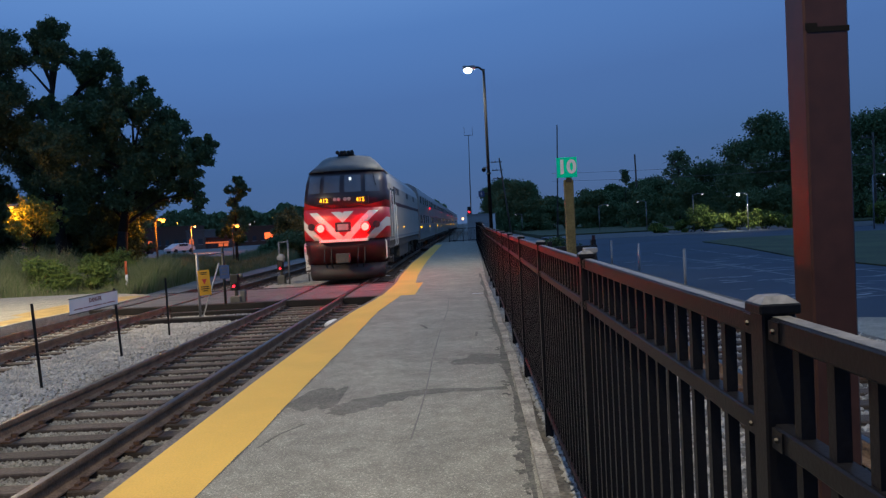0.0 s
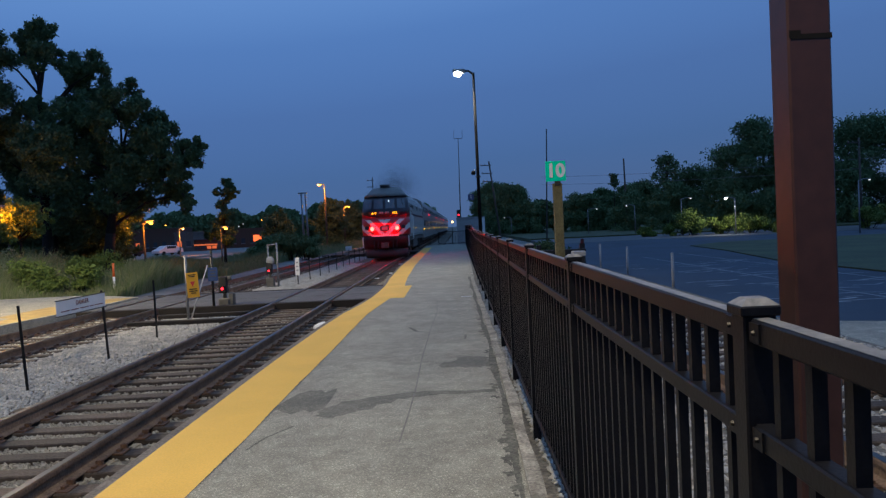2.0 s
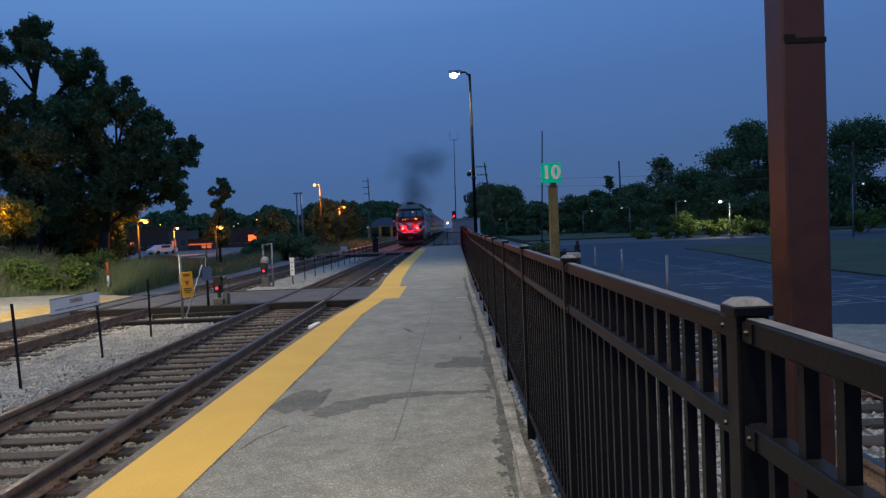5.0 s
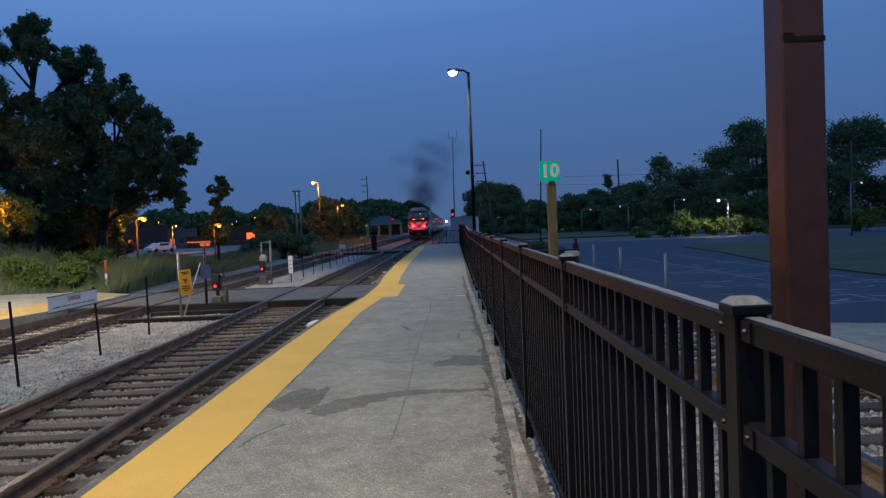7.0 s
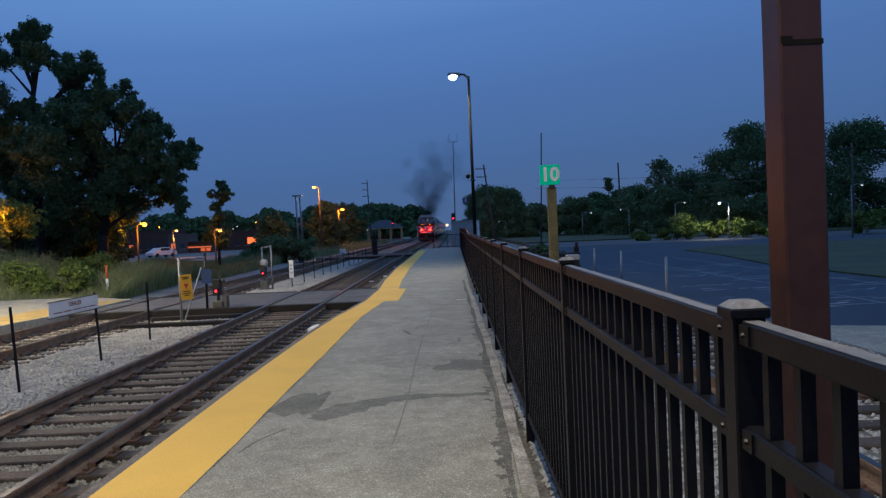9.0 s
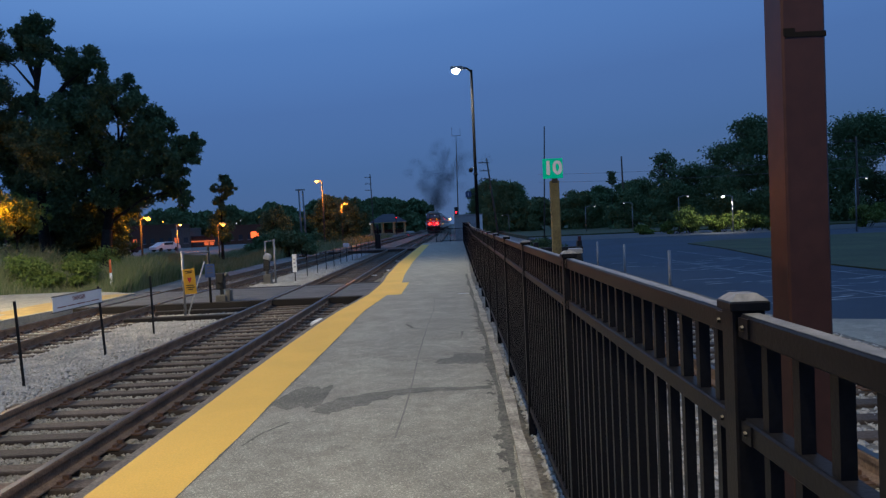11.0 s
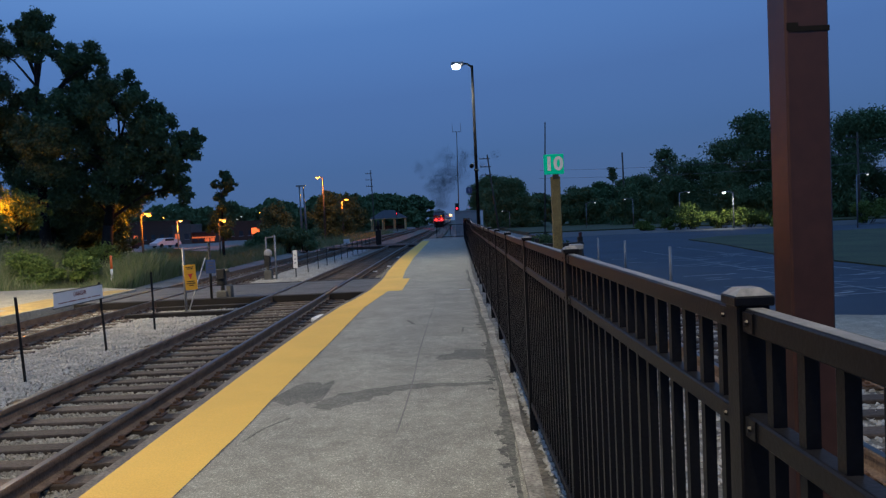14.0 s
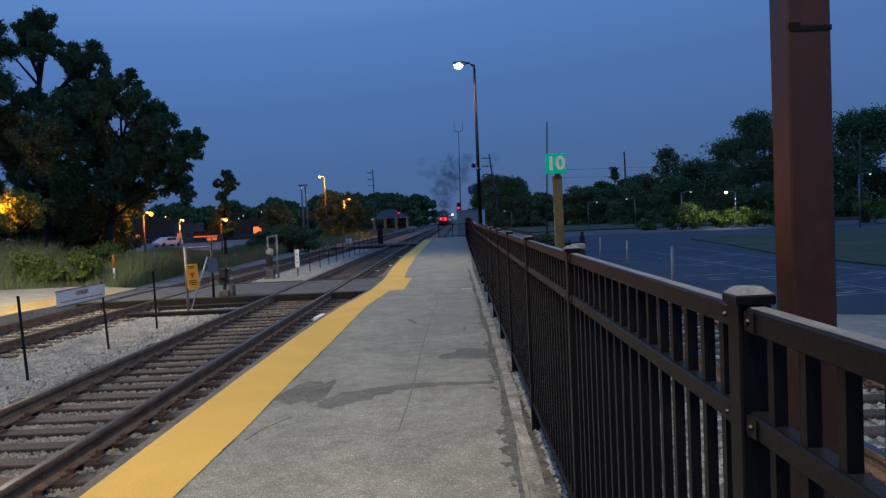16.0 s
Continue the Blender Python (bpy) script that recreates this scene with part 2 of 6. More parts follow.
def aggregate(m, size, lo, hi):
    """Exposed stone grains: cells of uneven lightness, and soft blotches between the two scales."""
    n, l = m.node_tree.nodes, m.node_tree.links
    b = n["Principled BSDF"]
    g, v, k = n.new("ShaderNodeNewGeometry"), n.new("ShaderNodeTexVoronoi"), n.new("ShaderNodeTexNoise")
    v.inputs["Scale"].default_value = size
    k.inputs["Scale"].default_value, k.inputs["Detail"].default_value = 7.0, 5
    sep = n.new("ShaderNodeSeparateColor")
    l.new(g.outputs["Position"], v.inputs["Vector"])
    l.new(g.outputs["Position"], k.inputs["Vector"])
    l.new(v.outputs["Color"], sep.inputs["Color"])
    out = b.inputs["Base Color"].links[0].from_socket
    grain = n.new("ShaderNodeValToRGB")
    for at, v_ in ((0.0, lo), (1.0, hi * 1.35)):
        grain.color_ramp.elements[int(at)].position, grain.color_ramp.elements[int(at)].color = at, (v_, v_, v_, 1)
    for at, v_ in ((0.3, 0.5 + lo / 2), (0.84, 1.06), (0.9, hi)):
        grain.color_ramp.elements.new(at).color = (v_, v_, v_, 1)
    l.new(sep.outputs["Red"], grain.inputs["Fac"])
    for src, a, c, d, e in ((grain.outputs["Color"], 0.0, 2.0, 0.0, 2.0), (k.outputs["Fac"], 0.35, 0.65, 0.86, 1.1)):
        r, x = n.new("ShaderNodeMapRange"), n.new("ShaderNodeMixRGB")
        for name, val in (("From Min", a), ("From Max", c), ("To Min", d), ("To Max", e)):
            r.inputs[name].default_value = val
        x.blend_type = "MULTIPLY"
        x.inputs["Fac"].default_value = 1.0
        l.new(src, r.inputs["Value"])
        l.new(out, x.inputs["Color1"])
        l.new(r.outputs["Result"], x.inputs["Color2"])
        out = x.outputs["Color"]
    l.new(out, b.inputs["Base Color"])


aggregate(M["concrete"], 115, 0.68, 1.30)
aggregate(M["damp"], 115, 0.74, 1.22)

# ---- mesh helpers ----


def box(bm, x0, x1, y0, y1, z0, z1):
    v = [bm.verts.new(p) for p in ((x0, y0, z0), (x1, y0, z0), (x1, y1, z0), (x0, y1, z0), (x0, y0, z1), (x1, y0, z1), (x1, y1, z1), (x0, y1, z1))]
    for f in ((3, 2, 1, 0), (4, 5, 6, 7), (0, 1, 5, 4), (1, 2, 6, 5), (2, 3, 7, 6), (3, 0, 4, 7)):
        bm.faces.new([v[i] for i in f])


def tube(bm, a, b, r0, r1=None, n=10):
    """A tapered round bar from a to b."""
    a, b = Vector(a), Vector(b)
    r1 = r0 if r1 is None else r1
    w = (b - a).normalized()
    u = w.orthogonal().normalized()
    v = w.cross(u)
    rings = []
    for p, r in ((a, r0), (b, r1)):
        rings.append([bm.verts.new(p + r * (math.cos(2 * math.pi * i / n) * u + math.sin(2 * math.pi * i / n) * v)) for i in range(n)])
    for i in range(n):
        f = bm.faces.new((rings[0][i], rings[0][(i + 1) % n], rings[1][(i + 1) % n], rings[1][i]))
        f.smooth = n > 6
    bm.faces.new(rings[0][::-1])
    bm.faces.new(rings[1])


def ball(bm, c, r, sub=2, squash=(1, 1, 1)):
    m = Matrix.Translation(c) @ Matrix.Diagonal((r * squash[0], r * squash[1], r * squash[2], 1))
    geo = bmesh.ops.create_icosphere(bm, subdivisions=sub, radius=1, matrix=m)
    for v in geo["verts"]:
        for f in v.link_faces:
            f.smooth = True


def prism(bm, poly, z0, z1):
    """An upright slab over a polygon in plan, given anticlockwise."""
    lo = [bm.verts.new((x, y, z0)) for x, y in poly]
    hi = [bm.verts.new((x, y, z1)) for x, y in poly]
    bm.faces.new(lo[::-1])
    bm.faces.new(hi)
    for i in range(len(poly)):
        j = (i + 1) % len(poly)
        bm.faces.new((lo[i], lo[j], hi[j], hi[i]))


def mesh_of(name, bm, material, bevel=0.0):
    if bevel:
        bmesh.ops.bevel(bm, geom=list(bm.edges), offset=bevel, segments=1, affect="EDGES")
    bmesh.ops.recalc_face_normals(bm, faces=bm.faces)
    me = bpy.data.meshes.new(name)
    bm.to_mesh(me)
    bm.free()
    me.materials.append(material)
    return me


def part(name, bm, material, parent=None, label="", bevel=0.0):
    ob = new(name, mesh_of(name, bm, material, bevel))
    if parent:
        ob.parent = parent
    if label:
        tagged(ob, label)
    return ob


def thing(name, label, category, at=(0, 0, 0), rz=0, group="", kind=""):
    ob = new(name)
    ob.empty_display_size = 0.1
    ob.matrix_basis = pose(*at, 0, 0, rz)
    return tagged(ob, label, category, group, kind)


def B(*args):
    bm = bmesh.new()
    box(bm, *args)
    return bm


def T(*args):
    bm = bmesh.new()
    tube(bm, *args)
    return bm


def raw(name, verts, faces, material, parent=None, kind="", label="", category=""):
    me = bpy.data.meshes.new(name)
    me.from_pydata(verts, [], faces)
    me.materials.append(material)
    ob = new(name, me)
    if parent:
        ob.parent = parent
    return tagged(ob, label, category, "", kind)


def lerp(table, s):
    for (a, u), (b, v) in zip(table, table[1:]):
        if s <= b:
            return u + (v - u) * (s - a) / (b - a)
    return table[-1][1]


def lettering(name, text, size, material, parent, m, depth=0.002, bold=0.0):
    cu = bpy.data.curves.new(name, "FONT")
    cu.body, cu.size, cu.extrude, cu.align_x, cu.align_y, cu.resolution_u = text, size, depth, "CENTER", "CENTER", 3
    cu.offset = bold
    tmp = bpy.data.objects.new(name, cu)
    me = bpy.data.meshes.new_from_object(tmp)
    bpy.data.objects.remove(tmp)
    bpy.data.curves.remove(cu)
    me.materials.clear()
    me.materials.append(material)
    ob = new(name, me)
    ob.parent = parent
    ob.matrix_basis = m
    return ob

# ---- ground and platforms ----
ground = raw("ground", [(-900, -300, -0.5), (900, -300, -0.5), (900, 2500, -0.5), (-900, 2500, -0.5)], [(0, 1, 2, 3)], M["soil"], kind="structure", label="gravelly earth running out to the horizon", category="ground")

EDGE = [(-8, -2.43), (8, -2.435), (10.4, -2.41), (12.5, -2.36), (14.4, -2.28), (16.0, -2.14), (17.5, -2.05), (21.0, -2.03), (24.0, -2.16), (32, -2.30), (64, -2.26)]
KERB_X = [(-8, 0.29), (4.27, 0.386), (5.27, 0.411), (7.1, 0.442), (10.5, 0.478), (14.3, 0.492), (21.7, 0.515), (30, 0.66), (63, 1.08)]
FENCE_X = [(-8, 0.52), (1.5, 0.585), (6.4, 0.62), (12, 0.68), (25, 0.82), (63, 1.26)]


def slab(name, left, right, ys, z0, z1, material, **tags):
    """A strip between two lines in plan."""
    bm = bmesh.new()
    rows = [[bm.verts.new((f(y), y, z)) for f in (left, right) for z in (z0, z1)] for y in ys]
    for a, b in zip(rows, rows[1:]):
        for i, j in ((1, 3), (3, 2), (2, 0), (0, 1)):
            bm.faces.new((a[i], a[j], b[j], b[i]))
    for r in (rows[0], rows[-1]):
        bm.faces.new((r[0], r[1], r[3], r[2]))
    ob = part(name, bm, material)
    return tagged(ob, **tags)


def fx(y):
    return lerp(FENCE_X, y)


def kx(y):
    return lerp(KERB_X, y)


def edge(y):
    return lerp(EDGE, y)


ys = sorted(set([-8 + 2 * i for i in range(37)] + [e[0] for e in EDGE]))
slab("platform", lambda y: edge(y) + 0.085, lambda y: kx(y) - 0.003, ys, -0.5, 0.2, M["concrete"], label="worn grey concrete station platform with stains and joints", category="platform", kind="structure")
slab("platform_nosing", edge, lambda y: edge(y) + 0.083, ys, -0.5, 0.197, M["nosing"], label="brown-stained worn concrete nosing of the platform", category="platform edge", kind="structure")
slab("platform_kerb", kx, lambda y: kx(y) + 0.088 + 0.012 * math.sin(y * 3.1), [-8 + 0.25 * i for i in range(285)], -0.5, 0.225, M["concrete_edge"], label="low crumbling concrete kerb beneath the platform fence", category="kerb", kind="structure")

# yellow warning strip, with its step where the crossing meets the platform
YR = [(-8, -1.77), (4.4, -1.745), (5.7, -1.715), (7.4, -1.72), (10, -1.695), (14, -1.69), (17.05, -1.5), (17.1, -1.5)]
YR2 = [(20.65, -1.38), (24, -1.5), (32, -1.62), (58, -1.6)]


def strip_mesh(bm, left, right, ys, z):
    rows = [(bm.verts.new((left(y), y, z)), bm.verts.new((right(y), y, z))) for y in ys]
    for a, b in zip(rows, rows[1:]):
        bm.faces.new((a[0], a[1], b[1], b[0]))


bm = bmesh.new()
strip_mesh(bm, lambda y: edge(y) + 0.088, lambda y: lerp(YR, y), [-8, -4, 0, 2, 4, 4.4, 5.1, 5.7, 6.5, 7.4, 8, 10, 12, 13, 14.4, 15.2, 16, 17.1], 0.2025)
strip_mesh(bm, lambda y: edge(y) + 0.088, lambda y: -1.17, [17.1, 17.5, 18.5, 19.5, 20.65], 0.2025)
strip_mesh(bm, lambda y: edge(y) + 0.088, lambda y: lerp(YR2, y), [20.65, 22, 24, 28, 32, 36, 40, 46, 52, 58], 0.2025)
ystrip = part("warning_strip", bm, M["yellow"])
tagged(ystrip, "yellow painted warning strip along the platform edge", "platform strip", kind="structure")


def patch(bm, cx, cy, sx, sy, z, seed, n=22, rag=0.35):
    """A flat stain with a ragged outline."""
    rng = random.Random(seed)
    ph = [rng.uniform(0, 6.28) for _ in range(4)]
    vs = []
    for i in range(n):
        a = 2 * math.pi * i / n
        r = 1 + rag * (0.5 * math.sin(2 * a + ph[0]) + 0.35 * math.sin(3 * a + ph[1]) + 0.25 * math.sin(5 * a + ph[2]) + 0.15 * math.sin(9 * a + ph[3]))
        vs.append(bm.verts.new((cx + sx * r * math.cos(a), cy + sy * r * math.sin(a), z)))
    bm.faces.new(vs)


def band(bm, line, z, seed, step=0.06):
    """A ragged streak along rows of x, y, half width."""
    r = random.Random(seed)
    rows = []
    for (ax, ay, aw), (bx, by, bw) in zip(line, line[1:]):
        d = Vector((bx - ax, by - ay))
        n = max(2, int(d.length / step))
        d.normalize()
        for i in range(n):
            s_ = i / n
            w = aw + (bw - aw) * s_
            x, y = ax + (bx - ax) * s_, ay + (by - ay) * s_
            u, v = w * r.uniform(0.7, 1.2), w * r.uniform(0.7, 1.2)
            rows.append((bm.verts.new((x - d.y * u, y + d.x * u, z)), bm.verts.new((x + d.y * v, y - d.x * v, z))))
    for p, q in zip(rows, rows[1:]):
        bm.faces.new((p[0], p[1], q[1], q[0]))


bm = bmesh.new()
band(bm, ((-1.68, 7.05, 0.40), (-1.45, 7.0, 0.46), (-1.25, 6.98, 0.48), (-1.22, 6.98, 0.40)), 0.2022, 1)
band(bm, ((-1.2, 6.36, 0.10), (-1.05, 6.62, 0.20), (-0.85, 6.85, 0.20), (-0.6, 7.02, 0.13), (-0.3, 7.1, 0.09), (0.1, 7.08, 0.06), (0.42, 7.1, 0.07)), 0.2024, 2)
band(bm, ((-0.2, 8.42, 0.07), (0.0, 8.55, 0.26), (0.2, 8.62, 0.36), (0.44, 8.66, 0.30)), 0.2026, 3)
band(bm, ((-1.40, 6.1, 0.012), (-1.55, 5.8, 0.016), (-1.64, 5.4, 0.008)), 0.2027, 7)
band(bm, ((-0.75, 11.9, 0.02), (-0.62, 11.4, 0.03), (-0.45, 11.3, 0.015)), 0.2022, 5)
band(bm, ((0.12, 10.4, 0.015), (0.14, 10.9, 0.02)), 0.2022, 6)
stains = bm
bm = bmesh.new()
band(bm, [(kx(y) - 0.035 - 0.012 * math.sin(y * 1.7), y, 0.034 + 0.018 * math.sin(y * 2.3 + 1)) for y in [2.5 + 0.35 * i for i in range(60)]], 0.2029, 4, 0.05)
band(bm, [(lerp(YR, y) + 0.006, y, 0.007 + 0.004 * math.sin(y * 5)) for y in [4 + 0.3 * i for i in range(42)]], 0.2033, 8, 0.05)
rg = random.Random(31)
for i in range(46):
    y = 4.3 + 13 * rg.random() ** 1.5
    w = rg.uniform(0.012, 0.045)
    patch(bm, kx(y) - 0.075 - w * rg.random(), y, w, w * rg.uniform(0.8, 2.2), 0.2031 + 0.00002 * i, 300 + i, 14, 0.8)
tagged(part("kerb_grime", bm, M["grime"]), "black ragged grime along the platform kerb", "stain", kind="stuff")
bm = stains
tagged(part("damp_stains", bm, M["damp"]), "dark damp stains on the concrete platform", "stain", kind="stuff")
bm = bmesh.new()
for line, w in ((((-0.47, 5.5), (-0.448, 6.3), (-0.432, 7.2), (-0.435, 9.0), (-0.40, 11.5), (-0.34, 13.7), (-0.37, 16.0)), 0.014), (((-1.7, 5.52), (-0.9, 5.5), (-0.3, 5.56)), 0.006), (((-1.6, 10.65), (-0.9, 10.8), (0.4, 10.75)), 0.004)):
    for (ax, ay), (bx, by) in zip(line, line[1:]):
        d = Vector((bx - ax, by - ay)).normalized()
        nx, ny = -d.y * w / 2, d.x * w / 2
        bm.faces.new([bm.verts.new(p) for p in ((ax - nx, ay - ny, 0.2036), (ax + nx, ay + ny, 0.2036), (bx + nx, by + ny, 0.2036), (bx - nx, by - ny, 0.2036))])
tagged(part("platform_cracks", bm, M["crack"]), "thin dark cracks across the concrete platform", "crack", kind="stuff")

# platform of the other track
P2 = [(-24, 12), (-10.4, 12), (-10.4, 17.0), (-10.15, 19.4), (-10.05, 21.5), (-10.1, 23.4), (-12.5, 25.2), (-24, 25.2)]
bm = bmesh.new()
prism(bm, [(-24, -6), (-10.4, -6)] + P2[1:2] + P2[2:], -0.5, 0.03)
tagged(part("far_platform", bm, M["concrete"]), "pale concrete platform beyond the second track", "platform", kind="structure")
bm = bmesh.new()
bm.faces.new([bm.verts.new((x, y, 0.0335)) for x, y in ((-11.1, -5), (-10.5, -5), (-10.5, 17.0), (-10.25, 19.4), (-10.15, 23.2), (-10.9, 23.2), (-11.0, 21.4), (-11.7, 21.0), (-11.7, 18.6), (-11.1, 18.2))])
tagged(part("warning_strip", bm, M["yellow_worn"]), "worn yellow warning strip of the far platform", "platform strip", kind="structure")

# ---- tracks ----
HEAD = [(-0.037, -0.012), (-0.033, 0), (0.033, 0), (0.037, -0.012), (0.034, -0.045), (0.010, -0.055), (0.010, -0.135), (0.070, -0.155), (0.070, -0.168), (-0.070, -0.168), (-0.070, -0.155), (-0.010, -0.135), (-0.010, -0.055), (-0.034, -0.045)]


def rail(parent, x, y0, y1, xs=None):
    ys = [y0, y1] if xs is None else [y0, 20, 40, 44, 48, 52, 56, 60, 120, y1]
    off = (lambda y: x) if xs is None else (lambda y: x + xs(y))
    bm = bmesh.new()
    rows = [[bm.verts.new((off(y) + px, y, pz)) for px, pz in HEAD] for y in ys]
    for a, b in zip(rows, rows[1:]):
        for i in range(len(HEAD)):
            j = (i + 1) % len(HEAD)
            bm.faces.new((a[i], a[j], b[j], b[i]))
    bm.faces.new(rows[0])
    bm.faces.new(rows[-1])
    ob = part("rail", bm, M["rust"], parent)
    bm = bmesh.new()
    rows = [[bm.verts.new((off(y) + px, y, pz)) for px, pz in ((-0.035, -0.008), (-0.030, 0.0025), (0.030, 0.0025), (0.035, -0.008))] for y in ys]
    for a, b in zip(rows, rows[1:]):
        for i in range(3):
            bm.faces.new((a[i], a[i + 1], b[i + 1], b[i]))
    part("running_surface", bm, M["railtop"], ob, "polished steel rail head")
    return ob


def drift(y):
    """The line bends a little past the crossing and then runs straight."""
    return 0.0 if y < 40 else 0.0105 * (y - 40) ** 2 / 40 if y < 60 else 0.0105 * (y - 50)


rng = random.Random(5)
TIE = mesh_of("tie", B(-1.29, 1.29, -0.112, 0.112, -0.34, -0.17), M["tie"], bevel=0.012)


def track(label, xc, y0, y1, tie0, sep=0.495, xs=None, ties_to=None):
    t = thing("railway_track", label, "railway track", kind="structure")
    for s in (-0.7525, 0.7525):
        rail(t, xc + s, y0, y1, xs)
    y = tie0
    k = 0
    plates_v, plates_f = [], []
    while y < (ties_to or y1):
        dx = xs(y) if xs else 0
        if k < 290:
            ob = new("tie", TIE)
            ob.parent = t
            ob.matrix_basis = pose(xc + dx + rng.uniform(-0.06, 0.06), y + rng.uniform(-0.02, 0.02), rng.uniform(-0.012, 0.004), rng.uniform(-1, 1), 0, rng.uniform(-0.8, 0.8))
        for s in (-0.7525, 0.7525):
            for a, b, c, d, z0, z1 in ((-0.17, 0.17, -0.09, 0.09, -0.172, -0.158), (-0.13, -0.075, 0.08, 0.12, -0.18, -0.12), (0.075, 0.13, 0.08, 0.12, -0.18, -0.12), (-0.12, -0.085, -0.03, 0.03, -0.16, -0.135), (0.085, 0.12, -0.03, 0.03, -0.16, -0.135)):
                n = len(plates_v)
                x = xc + dx + s
                plates_v += [(x + a, y + c, z0), (x + b, y + c, z0), (x + b, y + d, z0), (x + a, y + d, z0), (x + a, y + c, z1), (x + b, y + c, z1), (x + b, y + d, z1), (x + a, y + d, z1)]
                plates_f += [tuple(n + i for i in f) for f in ((4, 5, 6, 7), (0, 1, 5, 4), (1, 2, 6, 5), (2, 3, 7, 6), (3, 0, 4, 7))]
        y += sep
        k += 1
    raw("tie_plates", plates_v, plates_f, M["plate"], t, kind="stuff", label="rusty tie plates, anchors and spikes")
    return t


X1, X2, X3 = -4.085, -8.68, 3.75
track("main track with polished rails on dark wooden ties in dirty ballast", X1, -6, 900, -5.02, xs=drift, ties_to=140)
track("second track with rusty rails on wooden ties in pale ballast", X2, 0, 900, 6.3, xs=drift, ties_to=140)
track("disused siding with rusty rails on grey ties behind the fence", X3, -6, 25.0, -2.2, sep=0.53)

# ballast beds, with loose stones on them
slab("ballast_bed", lambda y: -6.1, lambda y: -2.35, [-8, 0, 20, 60, 64], -0.5, -0.228, M["ballast_dirty"], label="stained crushed stone bed under the main track", category="ballast", kind="structure")
slab("ballast_bed", lambda y: -10.3, lambda y: -6.1, [-8, 0, 20, 60, 64], -0.5, -0.205, M["ballast"], label="pale crushed stone bed under the second track", category="ballast", kind="structure")
slab("ballast_bed", lambda y: -11.5 + drift(y), lambda y: -1.3 + drift(y), [64.01, 100, 200, 400, 900], -0.5, -0.21, M["ballast_dirty"], label="crushed stone bed of both tracks beyond the platform", category="ballast", kind="structure")
slab("ballast_bed", lambda y: fx(max(-8, min(63, y))) + 0.552, lambda y: 6.1, [-8, 0, 12, 25, 40, 64], -0.5, -0.21, M["ballast_dirty"], label="stained crushed stone bed of the disused siding", category="ballast", kind="structure")

slab("gravel_shoulder", lambda y: kx(max(-8, min(63, y))) + 0.102, lambda y: fx(max(-8, min(63, y))) + 0.55, [-8, 0, 12, 25, 40, 63], -0.5, 0.06, M["ballast_dirty"], label="stained gravel shoulder beneath the fence", category="gravel", kind="structure")


def stones(name, x0, x1, y0, y1, n, z, size, material, label, seed, skip=()):
    """Loose angular stones, thinning out with distance."""
    r = np.random.RandomState(seed)
    u = r.rand(n) ** 1.7
    px, py = x0 + (x1 - x0) * r.rand(n), y0 + (y1 - y0) * u
    for a, b in skip:
        keep = (px < a) | (px > b)
        px, py = px[keep], py[keep]
    n = len(px)
    base = np.array([(1, 0, 0), (-1, 0, 0), (0, 1, 0), (0, -1, 0), (0, 0, 1), (0, 0, -1)], float)
    s = size * (0.55 + 0.8 * r.rand(n, 1, 1)) * (0.6 + 0.8 * r.rand(n, 6, 1))
    ang = r.rand(n) * 6.28
    pts = base[None] * s
    c, sn = np.cos(ang)[:, None], np.sin(ang)[:, None]
    tilt = (r.rand(n, 1) - 0.5) * 1.6
    x, yy, zz = pts[..., 0], pts[..., 1], pts[..., 2] * 0.8
    x, zz = x * np.cos(tilt) - zz * np.sin(tilt), x * np.sin(tilt) + zz * np.cos(tilt)
    v = np.stack([px[:, None] + c * x - sn * yy, py[:, None] + sn * x + c * yy, z + size * 0.2 * r.rand(n, 1) + zz], -1).reshape(-1, 3)
    f0 = np.array([(0, 2, 4), (2, 1, 4), (1, 3, 4), (3, 0, 4), (2, 0, 5), (1, 2, 5), (3, 1, 5), (0, 3, 5)])
    f = (f0[None] + 6 * np.arange(n)[:, None, None]).reshape(-1, 3)
    return raw(name, v.tolist(), f.tolist(), material, kind="stuff", label=label, category="ballast")


stones("ballast_stones", -7.4, -5.0, 5.5, 45, 38000, -0.2, 0.026, M["stone"], "loose pale crushed limestone between the two tracks", 1)
stones("ballast_stones", -10.2, -7.4, 9, 45, 22000, -0.205, 0.027, M["stone"], "loose crushed limestone around the second track", 2)
stones("ballast_stones", -4.75, -3.42, 4.5, 40, 26000, -0.218, 0.026, M["stone_dirty"], "loose stained stones between the rails", 3)
stones("ballast_stones", -3.3, -2.5, 3.5, 40, 11000, -0.222, 0.026, M["stone_dirty"], "loose stained stones beside the platform edge", 4)
stones("ballast_stones", 0.60, 1.1, 0.5, 20, 9000, 0.065, 0.022, M["stone"], "loose pale gravel beneath the fence", 7)
stones("ballast_stones", 1.25, 6.0, -1.0, 16, 20000, -0.21, 0.032, M["stone"], "loose pale stones around the disused siding", 6)

